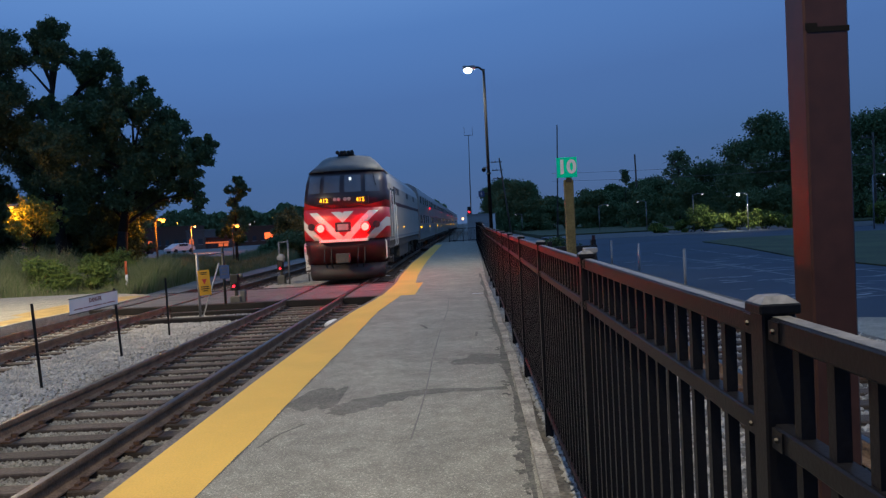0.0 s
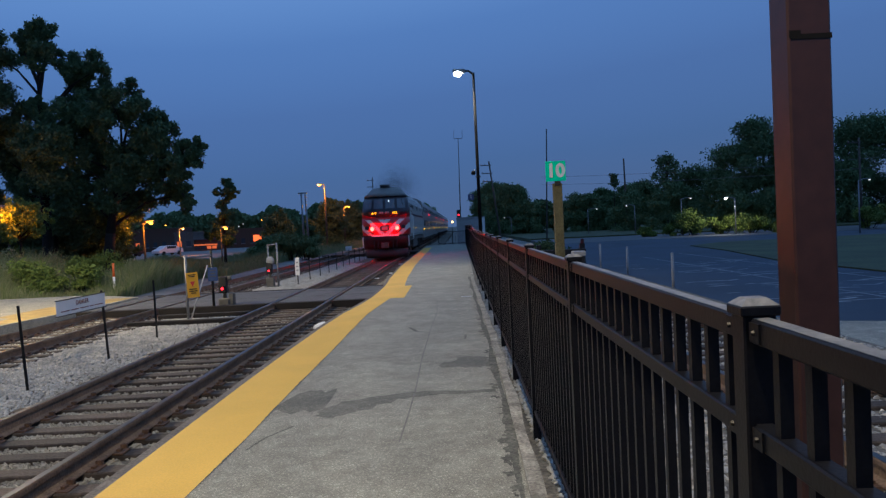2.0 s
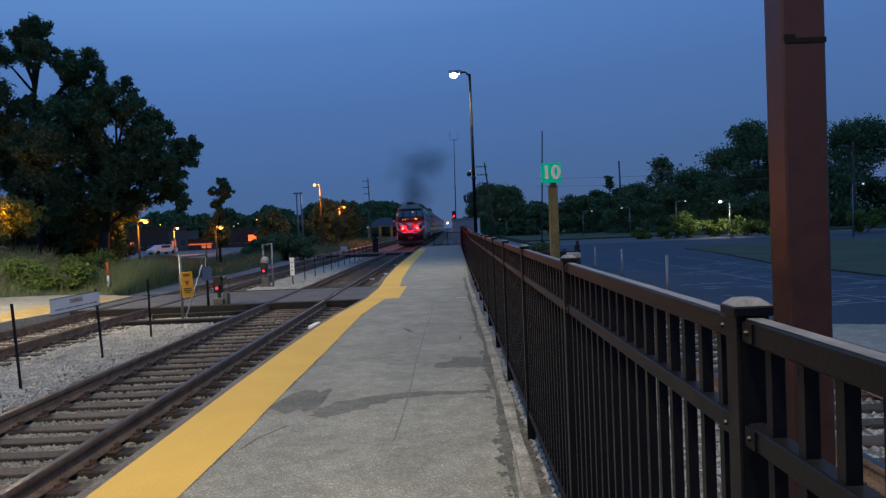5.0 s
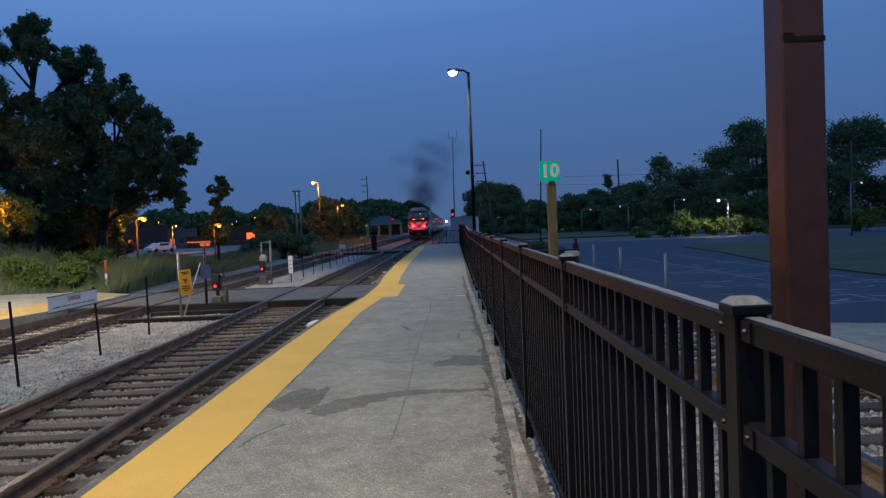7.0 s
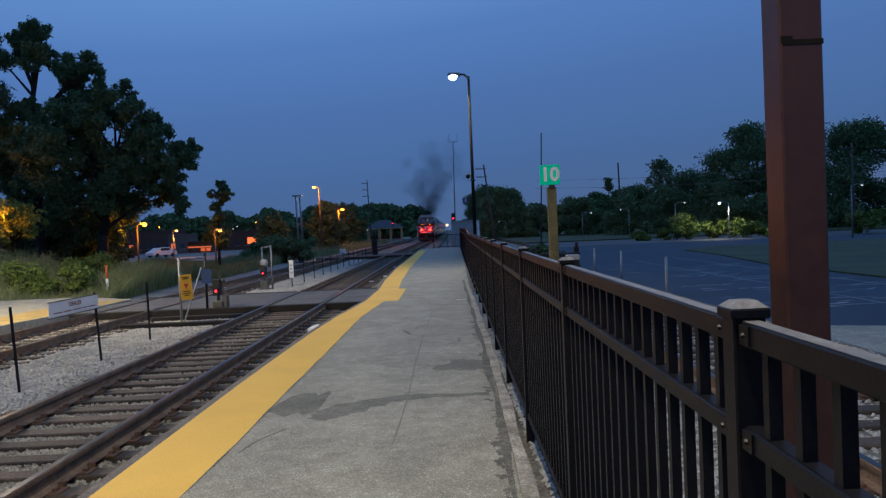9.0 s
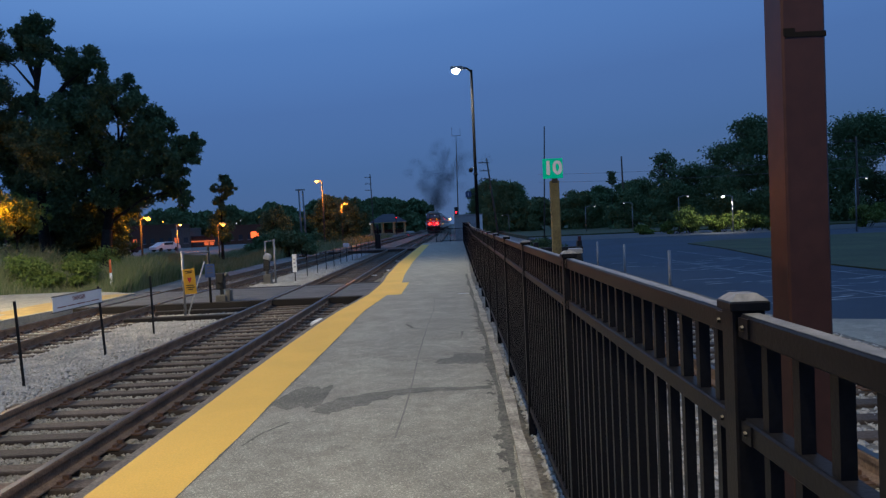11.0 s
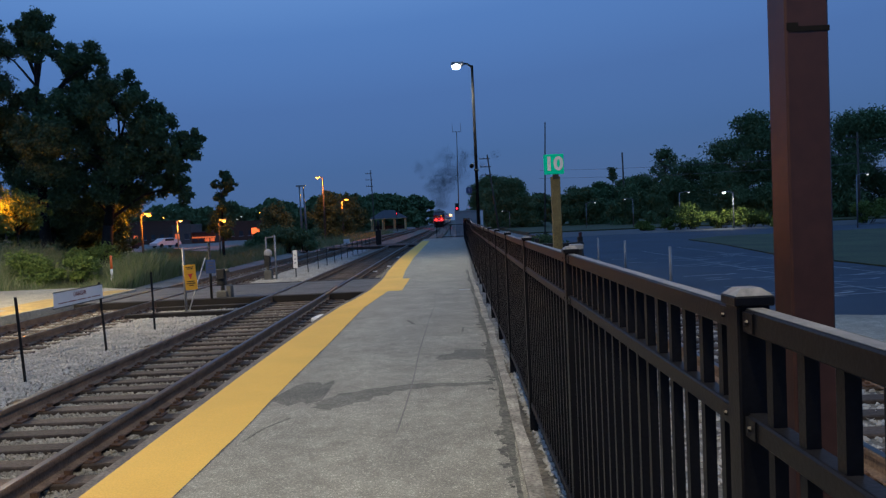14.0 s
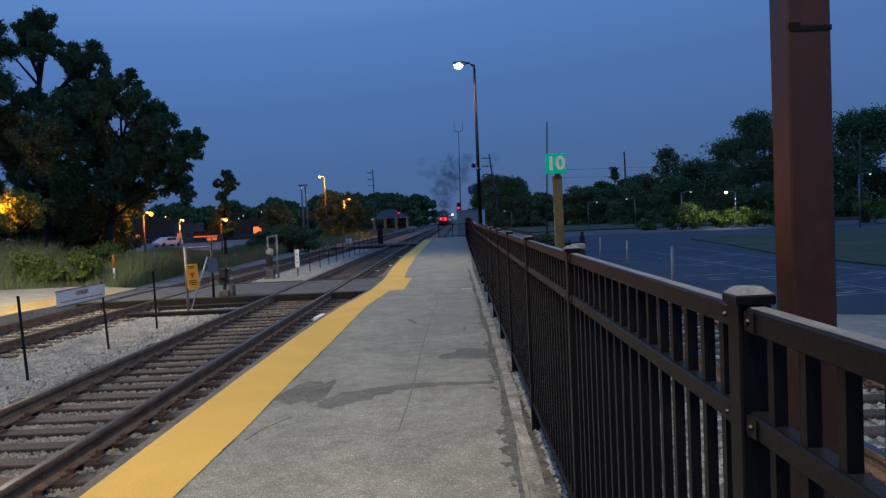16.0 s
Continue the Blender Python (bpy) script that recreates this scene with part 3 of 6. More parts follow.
# pedestrian crossing between the platforms
crossing = thing("pedestrian_crossing", "grey timber and asphalt pedestrian crossing over both tracks", "crossing", kind="structure")
for x0, x1 in ((-3.24, -2.2), (-4.74, -3.43), (-7.82, -4.93), (-9.33, -8.02), (-10.02, -9.53)):
    n = 5
    for i in range(n):
        a, b = 19.6 + 4.3 * i / n, 19.6 + 4.3 * (i + 1) / n - 0.012
        part("plank", B(x0, x1, a, b, -0.2, -0.012 - 0.004 * (i % 2)), M["asphalt"], crossing, bevel=0.008)
for x0, x1 in ((-3.24, -2.2), (-4.74, -3.43), (-7.82, -4.93), (-9.33, -8.02), (-10.02, -9.53)):
    part("header_timber", B(x0, x1, 19.30, 19.585, -0.3, 0.0), M["darktimber"], crossing, "dark timber along the crossing's edge", bevel=0.012)
    part("header_timber", B(x0, x1, 23.90, 24.1, -0.3, 0.0), M["darktimber"], crossing, "dark timber along the crossing's edge", bevel=0.012)
ct = thing("crossing_timbers", "old dark timbers laid on the stone before the crossing", "timber")
for y0, y1, x0, x1 in ((18.45, 18.65, -7.5, -5.05), (17.1, 17.32, -7.7, -5.05)):
    part("timber", B(x0, x1, y0, y1, -0.26, -0.09), M["darktimber"], ct, bevel=0.015)

# ---- car park side ----
LOT = [(6.12, -8), (60, -8), (60, 62), (12.0, 66), (8.2, 62.8), (6.12, 62)]
bm = bmesh.new()
prism(bm, LOT, -0.5, -0.24)
tagged(part("car_park", bm, M["lot"]), "dark blue-black asphalt car park with faint worn lines", "car park", kind="structure")
bm = bmesh.new()
prism(bm, [(6.12, -8), (10.5, -8), (10.5, 9.0), (9.2, 11.4), (7.8, 12.9), (6.85, 13.3), (6.12, 13.3)], -0.5, -0.228)
tagged(part("pavement", bm, M["concrete"]), "pale concrete apron at the car park's edge", "pavement", kind="structure")
bm = bmesh.new()
prism(bm, [(12, 66.2), (60, 62.2), (90, 60), (90, 76), (12, 84), (9.0, 84), (8.3, 63)], -0.5, -0.235)
tagged(part("road", bm, M["road"]), "grey access road behind the car park", "road", kind="structure")
bm = bmesh.new()
prism(bm, [(13.2, 21), (30, 8), (60, 8), (60, 52), (30, 52), (18.5, 51), (15.5, 48), (14.8, 40), (13.2, 30)], -0.3, -0.19)
tagged(part("lawn", bm, M["grass"]), "rough mown grass island in the car park", "lawn", kind="structure")
bm = bmesh.new()
prism(bm, [(9, 84.2), (12, 84.2), (90, 76.2), (300, 70), (300, 260), (9, 260)], -0.5, -0.1)
tagged(part("verge", bm, M["grass"]), "grass verge before the woodland", "lawn", kind="structure")
bm = bmesh.new()
rp = random.Random(58)
# scattered strokes: pale reflections on the asphalt, laid down as colour
for i in range(70):
    x, y = 6.4 + 6.0 * rp.random(), 14.5 + 18 * rp.random() ** 1.2
    q, w = rp.uniform(0.4, 2.2), rp.uniform(0.02, 0.05)
    band(bm, ((x, y, w), (x + q * 0.5, y + 0.3 * q * rp.uniform(-0.5, 1), w * 1.3), (x + q, y + 0.35 * q * rp.uniform(-0.4, 1.2), w * 0.6)), -0.237 + 0.00004 * i, 600 + i, 0.2)
# two long worn parking lines
for x, y0, y1 in ((12.05, 14, 40), (9.6, 13.5, 38)):
    band(bm, ((x, y0, 0.03), (x + 0.1, y1, 0.03)), -0.2345, 590, 0.4)
tagged(part("parking_lines", bm, M["paint"]), "worn white lines, and pale strokes painted for reflections on asphalt", "road marking", kind="stuff")

# ---- platform fence ----
fence = thing("platform_fence", "black-bronze metal picket fence along the platform's edge", "fence")
PITCH, Y0, ZT = 2.23, 1.455, 1.604
POST = mesh_of("post", B(-0.032, 0.032, -0.032, 0.032, -0.3, ZT + 0.012), M["fence"], bevel=0.004)
bm = bmesh.new()
box(bm, -0.039, 0.039, -0.039, 0.039, ZT + 0.004, ZT + 0.024)
COLLAR = mesh_of("cap_collar", bm, M["fence"], bevel=0.003)
bm = bmesh.new()
a = [bm.verts.new((x, y, ZT + 0.0245)) for x, y in ((-0.037, -0.037), (0.037, -0.037), (0.037, 0.037), (-0.037, 0.037))]
b = [bm.verts.new((x, y, ZT + 0.038)) for x, y in ((-0.02, -0.02), (0.02, -0.02), (0.02, 0.02), (-0.02, 0.02))]
bm.faces.new(b)
for i in range(4):
    bm.faces.new((a[i], a[(i + 1) % 4], b[(i + 1) % 4], b[i]))
CAP = mesh_of("post_cap", bm, M["paletop"])
PICKET = mesh_of("picket", B(-0.0125, 0.0125, -0.0125, 0.0125, 0.22, ZT - 0.02), M["fence"])
bm = bmesh.new()
tube(bm, (0, 0, 0), (-0.006, 0, 0), 0.0065, 0.005, 6)
BOLT = mesh_of("bolt", bm, M["bolt"])
bm = bmesh.new()
box(bm, -0.004, 0.0, -0.022, 0.022, -0.019, 0.019)
BRACKET = mesh_of("bracket", bm, M["fence"])
RAILS = ((ZT - 0.048, ZT), (ZT - 0.250, ZT - 0.206), (0.255, 0.30))
far_v, far_f = [], []


def fz(y):
    """The fence steps up where the platform rises."""
    return lerp([(-20, 0.0), (27.0, 0.0), (32.0, 0.19), (70, 0.21)], y)


for k in range(-4, 29):
    ya, yb = Y0 + PITCH * k, Y0 + PITCH * (k + 1)
    xa, xb = fx(ya), fx(yb)
    turn = -math.degrees(math.atan2(xb - xa, PITCH))
    za, zb = fz(ya), fz(yb)
    post = new("post", POST)
    post.parent, post.matrix_basis = fence, pose(xa, ya, fz(ya), 0, 0, turn)
    cap = new("post_cap", CAP)
    cap.parent = post
    collar = new("cap_collar", COLLAR)
    collar.parent = post
    if k > 27:
        break
    for z0, z1 in RAILS:
        bm = bmesh.new()
        v = [bm.verts.new(p) for z in (z0, z1) for p in ((xa - 0.021, ya + 0.034, z + za), (xa + 0.021, ya + 0.034, z + za), (xb + 0.021, yb - 0.034, z + zb), (xb - 0.021, yb - 0.034, z + zb))]
        for f in ((3, 2, 1, 0), (4, 5, 6, 7), (0, 1, 5, 4), (1, 2, 6, 5), (2, 3, 7, 6), (3, 0, 4, 7)):
            bm.faces.new([v[i] for i in f])
        fr = part("fence_rail", bm, M["fence"], fence, bevel=0.004)
        # the top rail's upper face is paler grey, like the post caps
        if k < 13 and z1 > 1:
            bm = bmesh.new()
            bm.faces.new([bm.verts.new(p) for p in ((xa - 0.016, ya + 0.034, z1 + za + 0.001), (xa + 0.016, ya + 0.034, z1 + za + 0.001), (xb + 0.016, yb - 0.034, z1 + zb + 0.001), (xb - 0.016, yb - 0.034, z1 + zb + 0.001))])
            part("top_face", bm, M["paletop" if z1 == ZT else "fence"], fr, "pale grey upper face" if z1 == ZT else "")
    if k < 5:
        for z0, z1 in RAILS[:2]:
            for y, x in ((ya + 0.06, xa), (yb - 0.06, xb)):
                for nm, me, off in (("bracket", BRACKET, 0.0215), ("bolt", BOLT, 0.0255)):
                    ob = new(nm, me)
                    ob.parent, ob.matrix_basis = fence, pose(x - off, y, (z0 + z1) / 2)
    for i in range(17):
        s = (i + 1) / 18
        x, y = xa + (xb - xa) * s, ya + PITCH * s
        if k < 13:
            ob = new("picket", PICKET)
            ob.parent, ob.matrix_basis = fence, pose(x, y, fz(y), 0, 0, turn)
        else:
            n = len(far_v)
            far_v += [(x + p, y + q, z + fz(y)) for z in (0.22, ZT - 0.02) for p, q in ((-0.0105, -0.0105), (0.0105, -0.0105), (0.0105, 0.0105), (-0.0105, 0.0105))]
            far_f += [tuple(n + j for j in f) for f in ((0, 1, 5, 4), (1, 2, 6, 5), (2, 3, 7, 6), (3, 0, 4, 7))]
raw("far_pickets", far_v, far_f, M["fence"], fence, kind="stuff")

gate = thing("end_barrier", "dark metal picket barrier across the platform's end", "fence", (0, 63.4, 0.2))
for x in (-1.1, 0.1, 1.22):
    part("post", B(x - 0.03, x + 0.03, -0.03, 0.03, 0, 1.2), M["fence"], gate)
for z in (0.1, 1.12):
    part("barrier_rail", B(-1.1, 1.22, -0.02, 0.02, z, z + 0.05), M["fence"], gate)
for i in range(18):
    x = -1.0 + 0.122 * i
    part("picket", B(x, x + 0.02, -0.01, 0.01, 0.1, 1.15), M["fence"], gate)

# ---- trees and growth ----


def leaves(name, clumps, n, size, material, parent, seed, flat=0.7, droop=0.0):
    """A crown of many small folded leaves, gathered in clumps: rows of x, y, z, radius."""
    r = np.random.RandomState(seed)
    c = np.array(clumps, float)
    w = c[:, 3] ** 2
    pick = r.choice(len(c), n, p=w / w.sum())
    d = r.normal(size=(n, 3))
    d /= np.linalg.norm(d, axis=1)[:, None]
    rad = c[pick, 3] * (0.35 + 0.65 * r.rand(n) ** 0.5) * (1 + 0.25 * r.normal(size=n).clip(-1, 2))
    p = c[pick, :3] + d * rad[:, None] * np.array((1, 1, flat))
    a = r.normal(size=(n, 3))
    a[:, 2] -= droop
    a /= np.linalg.norm(a, axis=1)[:, None]
    b = np.cross(a, r.normal(size=(n, 3)))
    b /= np.linalg.norm(b, axis=1)[:, None] + 1e-9
    s = size * (0.6 + 0.8 * r.rand(n))[:, None]
    up = np.cross(a, b) * s * 0.15
    v = np.stack([p - a * s, p + b * s * 0.45 + up, p + a * s, p - b * s * 0.45 + up], 1).reshape(-1, 3)
    f = (np.array([(0, 1, 2), (0, 2, 3)])[None] + 4 * np.arange(n)[:, None, None]).reshape(-1, 3)
    return raw(name, v.tolist(), f.tolist(), material, parent)


def tree(label, x, y, height, spread, seed, n=9000, size=0.2, material=None, low=0.3, trunk=0.3, clump=0.16, lean=0.0, group="", base=0.0):
    """A trunk with limbs that end in leaf clumps; the outline is uneven and gaps stay between the clumps."""
    r = random.Random(seed)
    t = thing("tree", label, "tree", (x, y, -0.5), group=group)
    bm = bmesh.new()
    top = height * 0.72
    fork = 0.45 if base else 0.35
    tube(bm, (base, 0, 0), (base * 0.95 + lean * 0.3, 0, height * fork), trunk, trunk * 0.75, 9)
    tube(bm, (base * 0.95 + lean * 0.3, 0, height * fork), (lean, 0, top), trunk * 0.75, trunk * 0.25, 9)
    clumps = []
    k = 36
    for i in range(k):
        s = (i + 0.5) / k
        z = height * (low + (0.93 - low) * s)
        shape = math.sin(math.pi * min(1, 0.22 + 0.78 * s)) ** 0.6
        a = i * 2.4 + r.uniform(-0.5, 0.5)
        q = spread * shape * r.uniform(0.45, 1.0)
        p = Vector((lean * s + q * math.cos(a), q * math.sin(a), z))
        zs = max(height * (fork if base else 0.2), min(top, z - q * 0.55))
        s0 = Vector((lean * s * 0.7 + base * 0.95 * (top - zs) / (top - height * fork) if base else lean * s * 0.7, 0, zs))
        mid = (s0 + p) / 2 + Vector((0, 0, 0.08 * height * r.uniform(-0.3, 0.6)))
        tube(bm, s0, mid, trunk * 0.28, trunk * 0.18, 6)
        tube(bm, mid, p, trunk * 0.18, trunk * 0.05, 6)
        cr = height * clump * r.uniform(0.5, 1.1)
        clumps.append((p.x, p.y, p.z, cr))
        for _ in range(3):
            clumps.append((p.x + r.gauss(0, cr * 0.9), p.y + r.gauss(0, cr * 0.9), p.z + r.gauss(0, cr * 0.7), cr * r.uniform(0.3, 0.65)))
    part("trunk", bm, M["bark"], t)
    leaves("crown", clumps, n, size, material or M["leaf"], t, seed)
    return t


def bush(label, x, y, w, h, seed, n=2500, size=0.12, material=None, z=-0.5, name="bush"):
    r = random.Random(seed)
    t = thing(name, label, "bush", (x, y, z))
    bm = bmesh.new()
    clumps = []
    for i in range(12):
        a = r.uniform(0, 6.28)
        q = w * 0.5 * r.random() ** 0.6
        p = (q * math.cos(a), q * math.sin(a), h * r.uniform(0.25, 0.85))
        tube(bm, (q * 0.2 * math.cos(a), q * 0.2 * math.sin(a), 0), p, 0.03, 0.01, 5)
        clumps.append((*p, h * r.uniform(0.15, 0.3)))
    part("stem", bm, M["bark"], t)
    leaves("foliage", clumps, n, size, material or M["leaf"], t, seed)
    return t


for x, y, w, h in ((4.2, 36, 1.9, 1.5), (5.1, 37, 1.5, 1.3)):
    bush("low dark shrub past the end of the siding", x, y, w, h, int(10 * x), 1600, 0.07, M["leaf"])


# the dark oaks beyond the second platform
def oak(label, base, y, trunk, masses, seed, n, size, depth=1.2):
    """A spreading oak: each bough ends in a mass of leaves, given as x, height and radius; gaps stay between the masses."""
    r = random.Random(seed)
    t = thing("tree", label, "tree", (base, y, -0.5))
    bm = bmesh.new()
    top = max(m[1] for m in masses)
    mid_x = sum(m[0] * m[2] for m in masses) / sum(m[2] for m in masses) - base
    fork, crown_top = Vector((mid_x * 0.25, 0, top * 0.3)), Vector((mid_x, 0, top * 0.82))
    tube(bm, (0, 0, 0), fork, trunk, trunk * 0.72, 9)
    tube(bm, fork, crown_top, trunk * 0.72, trunk * 0.2, 9)
    clumps, placed = [], []
    for x, z, rad in masses:
        p = Vector((x - base, r.uniform(-depth, depth), z))
        s = max(0.0, min(0.9, (z - top * 0.3) / (top * 0.52) - 0.35))
        s0 = fork.lerp(crown_top, s)
        if z < top * 0.5 and abs(p.x - mid_x) > 2.0:
            s0 = min((c for c in placed if c.z > z), key=lambda c: (c - p).length, default=s0)
        placed.append(p)
        knee = (s0 + p) / 2 + Vector((r.uniform(-0.3, 0.3), 0, r.uniform(-0.1, 0.5)))
        tube(bm, s0, knee, trunk * 0.24, trunk * 0.14, 6)
        tube(bm, knee, p, trunk * 0.14, trunk * 0.05, 6)
        for _ in range(14):
            q = rad * 1.12 * r.random() ** 0.45
            a, e = r.uniform(0, 6.28), r.uniform(-1, 1)
            c = p + Vector((q * math.cos(a) * math.sqrt(1 - e * e), 1.3 * q * math.sin(a) * math.sqrt(1 - e * e), q * e))
            clumps.append((c.x, c.y, c.z, rad * r.uniform(0.26, 0.58)))
            if r.random() < 0.4:
                tube(bm, p, c, trunk * 0.06, trunk * 0.02, 5)
    part("trunk", bm, M["bark"], t)
    leaves("crown", clumps, n, size, M["leaf"], t, seed, 0.85)
    return t


oak("tall dark oak with ragged open crown behind the weeds", -22.6, 41, 0.36, (
    (-22.2, 14.5, 0.69), (-23.3, 14.1, 0.53), (-21.7, 13.9, 0.35), (-23.6, 13.3, 0.57), (-22.4, 13.2, 0.63), (-24.0, 14.2, 0.44),
    (-21.6, 12.4, 0.76), (-20.5, 12.2, 0.85), (-19.9, 11.7, 0.76), (-18.5, 11.9, 0.69), (-17.8, 11.1, 0.47), (-19.1, 10.9, 0.82),
    (-20.7, 10.9, 0.69), (-23.6, 10.1, 0.57), (-24.1, 9.4, 0.82), (-22.2, 9.9, 0.5), (-21.2, 10.0, 0.57), (-25.4, 13.3, 1.42),
    (-26.2, 10.9, 1.89),), 11, 64000, 0.085)
oak("broad dark oak with dense crown leaning to the tracks", -18.9, 40, 0.36, (
    (-20.2, 8.7, 1.29), (-18.8, 9.0, 1.23), (-17.2, 9.2, 0.92), (-16.0, 9.4, 0.61), (-16.6, 8.3, 1.11), (-15.4, 8.5, 0.61),
    (-15.2, 7.3, 0.86), (-14.1, 7.2, 0.52), (-13.3, 7.3, 0.4), (-13.2, 6.4, 0.49), (-14.2, 6.2, 0.74), (-15.3, 5.8, 0.92),
    (-16.6, 6.3, 1.29), (-18.4, 6.8, 1.47), (-20.7, 6.9, 1.35), (-14.7, 4.8, 0.43), (-14.1, 4.3, 0.31), (-14.9, 4.0, 0.31),
    (-15.8, 4.9, 0.68), (-17.9, 5.1, 1.23), (-20.1, 5.1, 1.23), (-21.6, 7.7, 0.92), (-21.9, 5.9, 0.92),), 12, 120000, 0.09, 1.6)
oak("dark oak with low dense boughs behind the weeds", -23.0, 43, 0.30, (
    (-25.0, 8.5, 0.92), (-25.5, 6.9, 0.99), (-24.9, 5.4, 0.73), (-26.7, 7.6, 1.98), (-24.0, 3.9, 1.19), (-22.3, 3.6, 1.19),
    (-20.7, 3.6, 1.12), (-19.5, 4.0, 0.86), (-25.3, 3.4, 1.12), (-19.2, 2.7, 0.66), (-26.9, 4.3, 1.65),), 13, 60000, 0.1, 1.6)
oak("small dark tree beside the street lamps", -17.3, 56, 0.13, (
    (-17.0, 6.2, 0.52), (-16.4, 5.7, 0.43), (-17.7, 5.8, 0.3), (-17.5, 4.8, 0.39), (-16.9, 5.4, 0.43), (-17.2, 4.0, 0.43),
    (-16.7, 3.8, 0.34), (-17.8, 3.4, 0.47), (-17.2, 2.8, 0.56), (-18.1, 2.5, 0.43), (-16.9, 1.9, 0.43),), 15, 16000, 0.085, 0.4)
tree("dark oak standing deep behind the weeds", -32.5, 44, 13.4, 3.6, 14, 30000, 0.14, low=0.12, trunk=0.35, clump=0.11)
for k, (x, y, h, w) in enumerate(((-24.6, 45, 5.4, 2.4), (-21.9, 46.5, 5.2, 1.3), (-28.6, 43, 6.2, 2.2))):
    tree("dark understorey tree beneath the oaks", x, y, h, w, 160 + k, 13000, 0.15, low=0.06, trunk=0.16, clump=0.15)
for k in range(4):
    bush("dark undergrowth beneath the oaks", -29.5 + 1.75 * k, 50 + 1.2 * (k % 3), 3.2, 4.6 - 0.16 * k, 180 + k, 5000, 0.16, M["leaf"])
tree("orange-lit low branches around a sodium lamp", -21.3, 36.2, 4.7, 1.2, 17, 4500, 0.10, M["leaf_bright"], low=0.62, trunk=0.10, clump=0.11)


def weeds(name, label, outline, n, h, seed, material, lift=0.0):
    """Tall blades and seed heads over a region given as a function of two random numbers."""
    r = np.random.RandomState(seed)
    u, v = r.rand(n), r.rand(n)
    x, y, hh = outline(u, v)
    hh = hh * h * (0.55 + 0.6 * r.rand(n))
    a = r.rand(n) * 6.28
    lean = 0.28 * hh * r.normal(size=n)
    lean2 = 0.28 * hh * r.normal(size=n)
    w = 0.006 + 0.011 * r.rand(n)
    p0 = np.stack([x - w * np.cos(a), y - w * np.sin(a), np.full(n, -0.5 + lift)], 1)
    p1 = np.stack([x + w * np.cos(a), y + w * np.sin(a), np.full(n, -0.5 + lift)], 1)
    m0 = np.stack([x - w * np.cos(a) + lean * 0.35, y - w * np.sin(a) + lean2 * 0.35, -0.5 + lift + hh * 0.6], 1)
    m1 = np.stack([x + w * np.cos(a) + lean * 0.35, y + w * np.sin(a) + lean2 * 0.35, -0.5 + lift + hh * 0.6], 1)
    tp = np.stack([x + lean, y + lean2, -0.5 + lift + hh], 1)
    vs = np.stack([p0, p1, m1, m0, tp], 1).reshape(-1, 3)
    k = 5 * np.arange(n)
    fs = [(i, i + 1, i + 2, i + 3) for i in k.tolist()] + [(i + 3, i + 2, i + 4) for i in k.tolist()]
    return raw(name, vs.tolist(), fs, material, kind="stuff", label=label, category="weeds")


def bank(u, v):
    y = 26.5 + 24 * v
    x = -13.0 - 0.09 * (y - 26) - 17 * u ** 1.3
    hump = 0.75 + 0.35 * np.sin(x * 0.9 + y * 0.2) + 0.25 * np.sin(y * 0.55 + 2)
    return x, y, hump * np.clip(0.45 + (-(x) - 12.5) * 0.35, 0.3, 1.25) * np.clip(1.0 - (y - 34) * 0.06, 0.45, 1.0)


weeds("tall_weeds", "tall pale seeding weeds beside the far platform", bank, 95000, 1.3, 21, M["weeds"])
for i, (x, y, w, h) in enumerate(((-17.5, 29.5, 2.4, 1.9), (-19.8, 31, 2.2, 1.7), (-15.4, 30.5, 2.0, 1.6), (-22.5, 31, 2.5, 1.9), (-16.8, 34, 2.6, 1.9), (-20.5, 35, 3, 2.3), (-25, 34, 3, 2.4), (-14.6, 35.5, 2.0, 1.4))):
    bush("leafy green bush among tall weeds", x, y, w, h, 40 + i, 3200, 0.075, M["weeds"] if i % 2 else M["leaf_bright"])
for i in range(4):
    bush("low dark hedge beside the second track", -12.6 - 1.25 * i, 63 + 0.9 * i, 3.4, 2.3 + 0.5 * math.sin(i * 1.9), 60 + i, 5200, 0.12, M["leaf_far"])


def meadow(u, v):
    y = 42 + 30 * v
    x = -13.0 - 0.05 * (y - 42) - 14 * u
    return x, y, 0.7 + 0.3 * np.sin(x * 0.7 + y * 0.3)


def far_meadow(u, v):
    y = 70 + 75 * v
    return -11.3 - 9 * u + drift(1) + 0.0105 * (y - 50), y, 0.7 + 0.4 * np.sin(y * 0.25)


weeds("tall_weeds", "rough grass along the line before the shelter", far_meadow, 16000, 1.1, 23, M["weeds"])
weeds("tall_weeds", "rough tall grass beside the second track", meadow, 42000, 0.95, 22, M["weeds"])
tree("orange-lit tree beside the car park lamps", -23.5, 100, 5.4, 2.4, 66, 7000, 0.2, low=0.12)


for x, y, h, w in ((-16.3, 100, 6.9, 1.7), (-16.2, 118, 7.0, 2.6), (-17.5, 128, 7.4, 3.0)):
    tree("dusky tree behind the sodium street lamps", x, y, h, w, int(y), 9000, 0.2, low=0.08, trunk=0.16, clump=0.13)


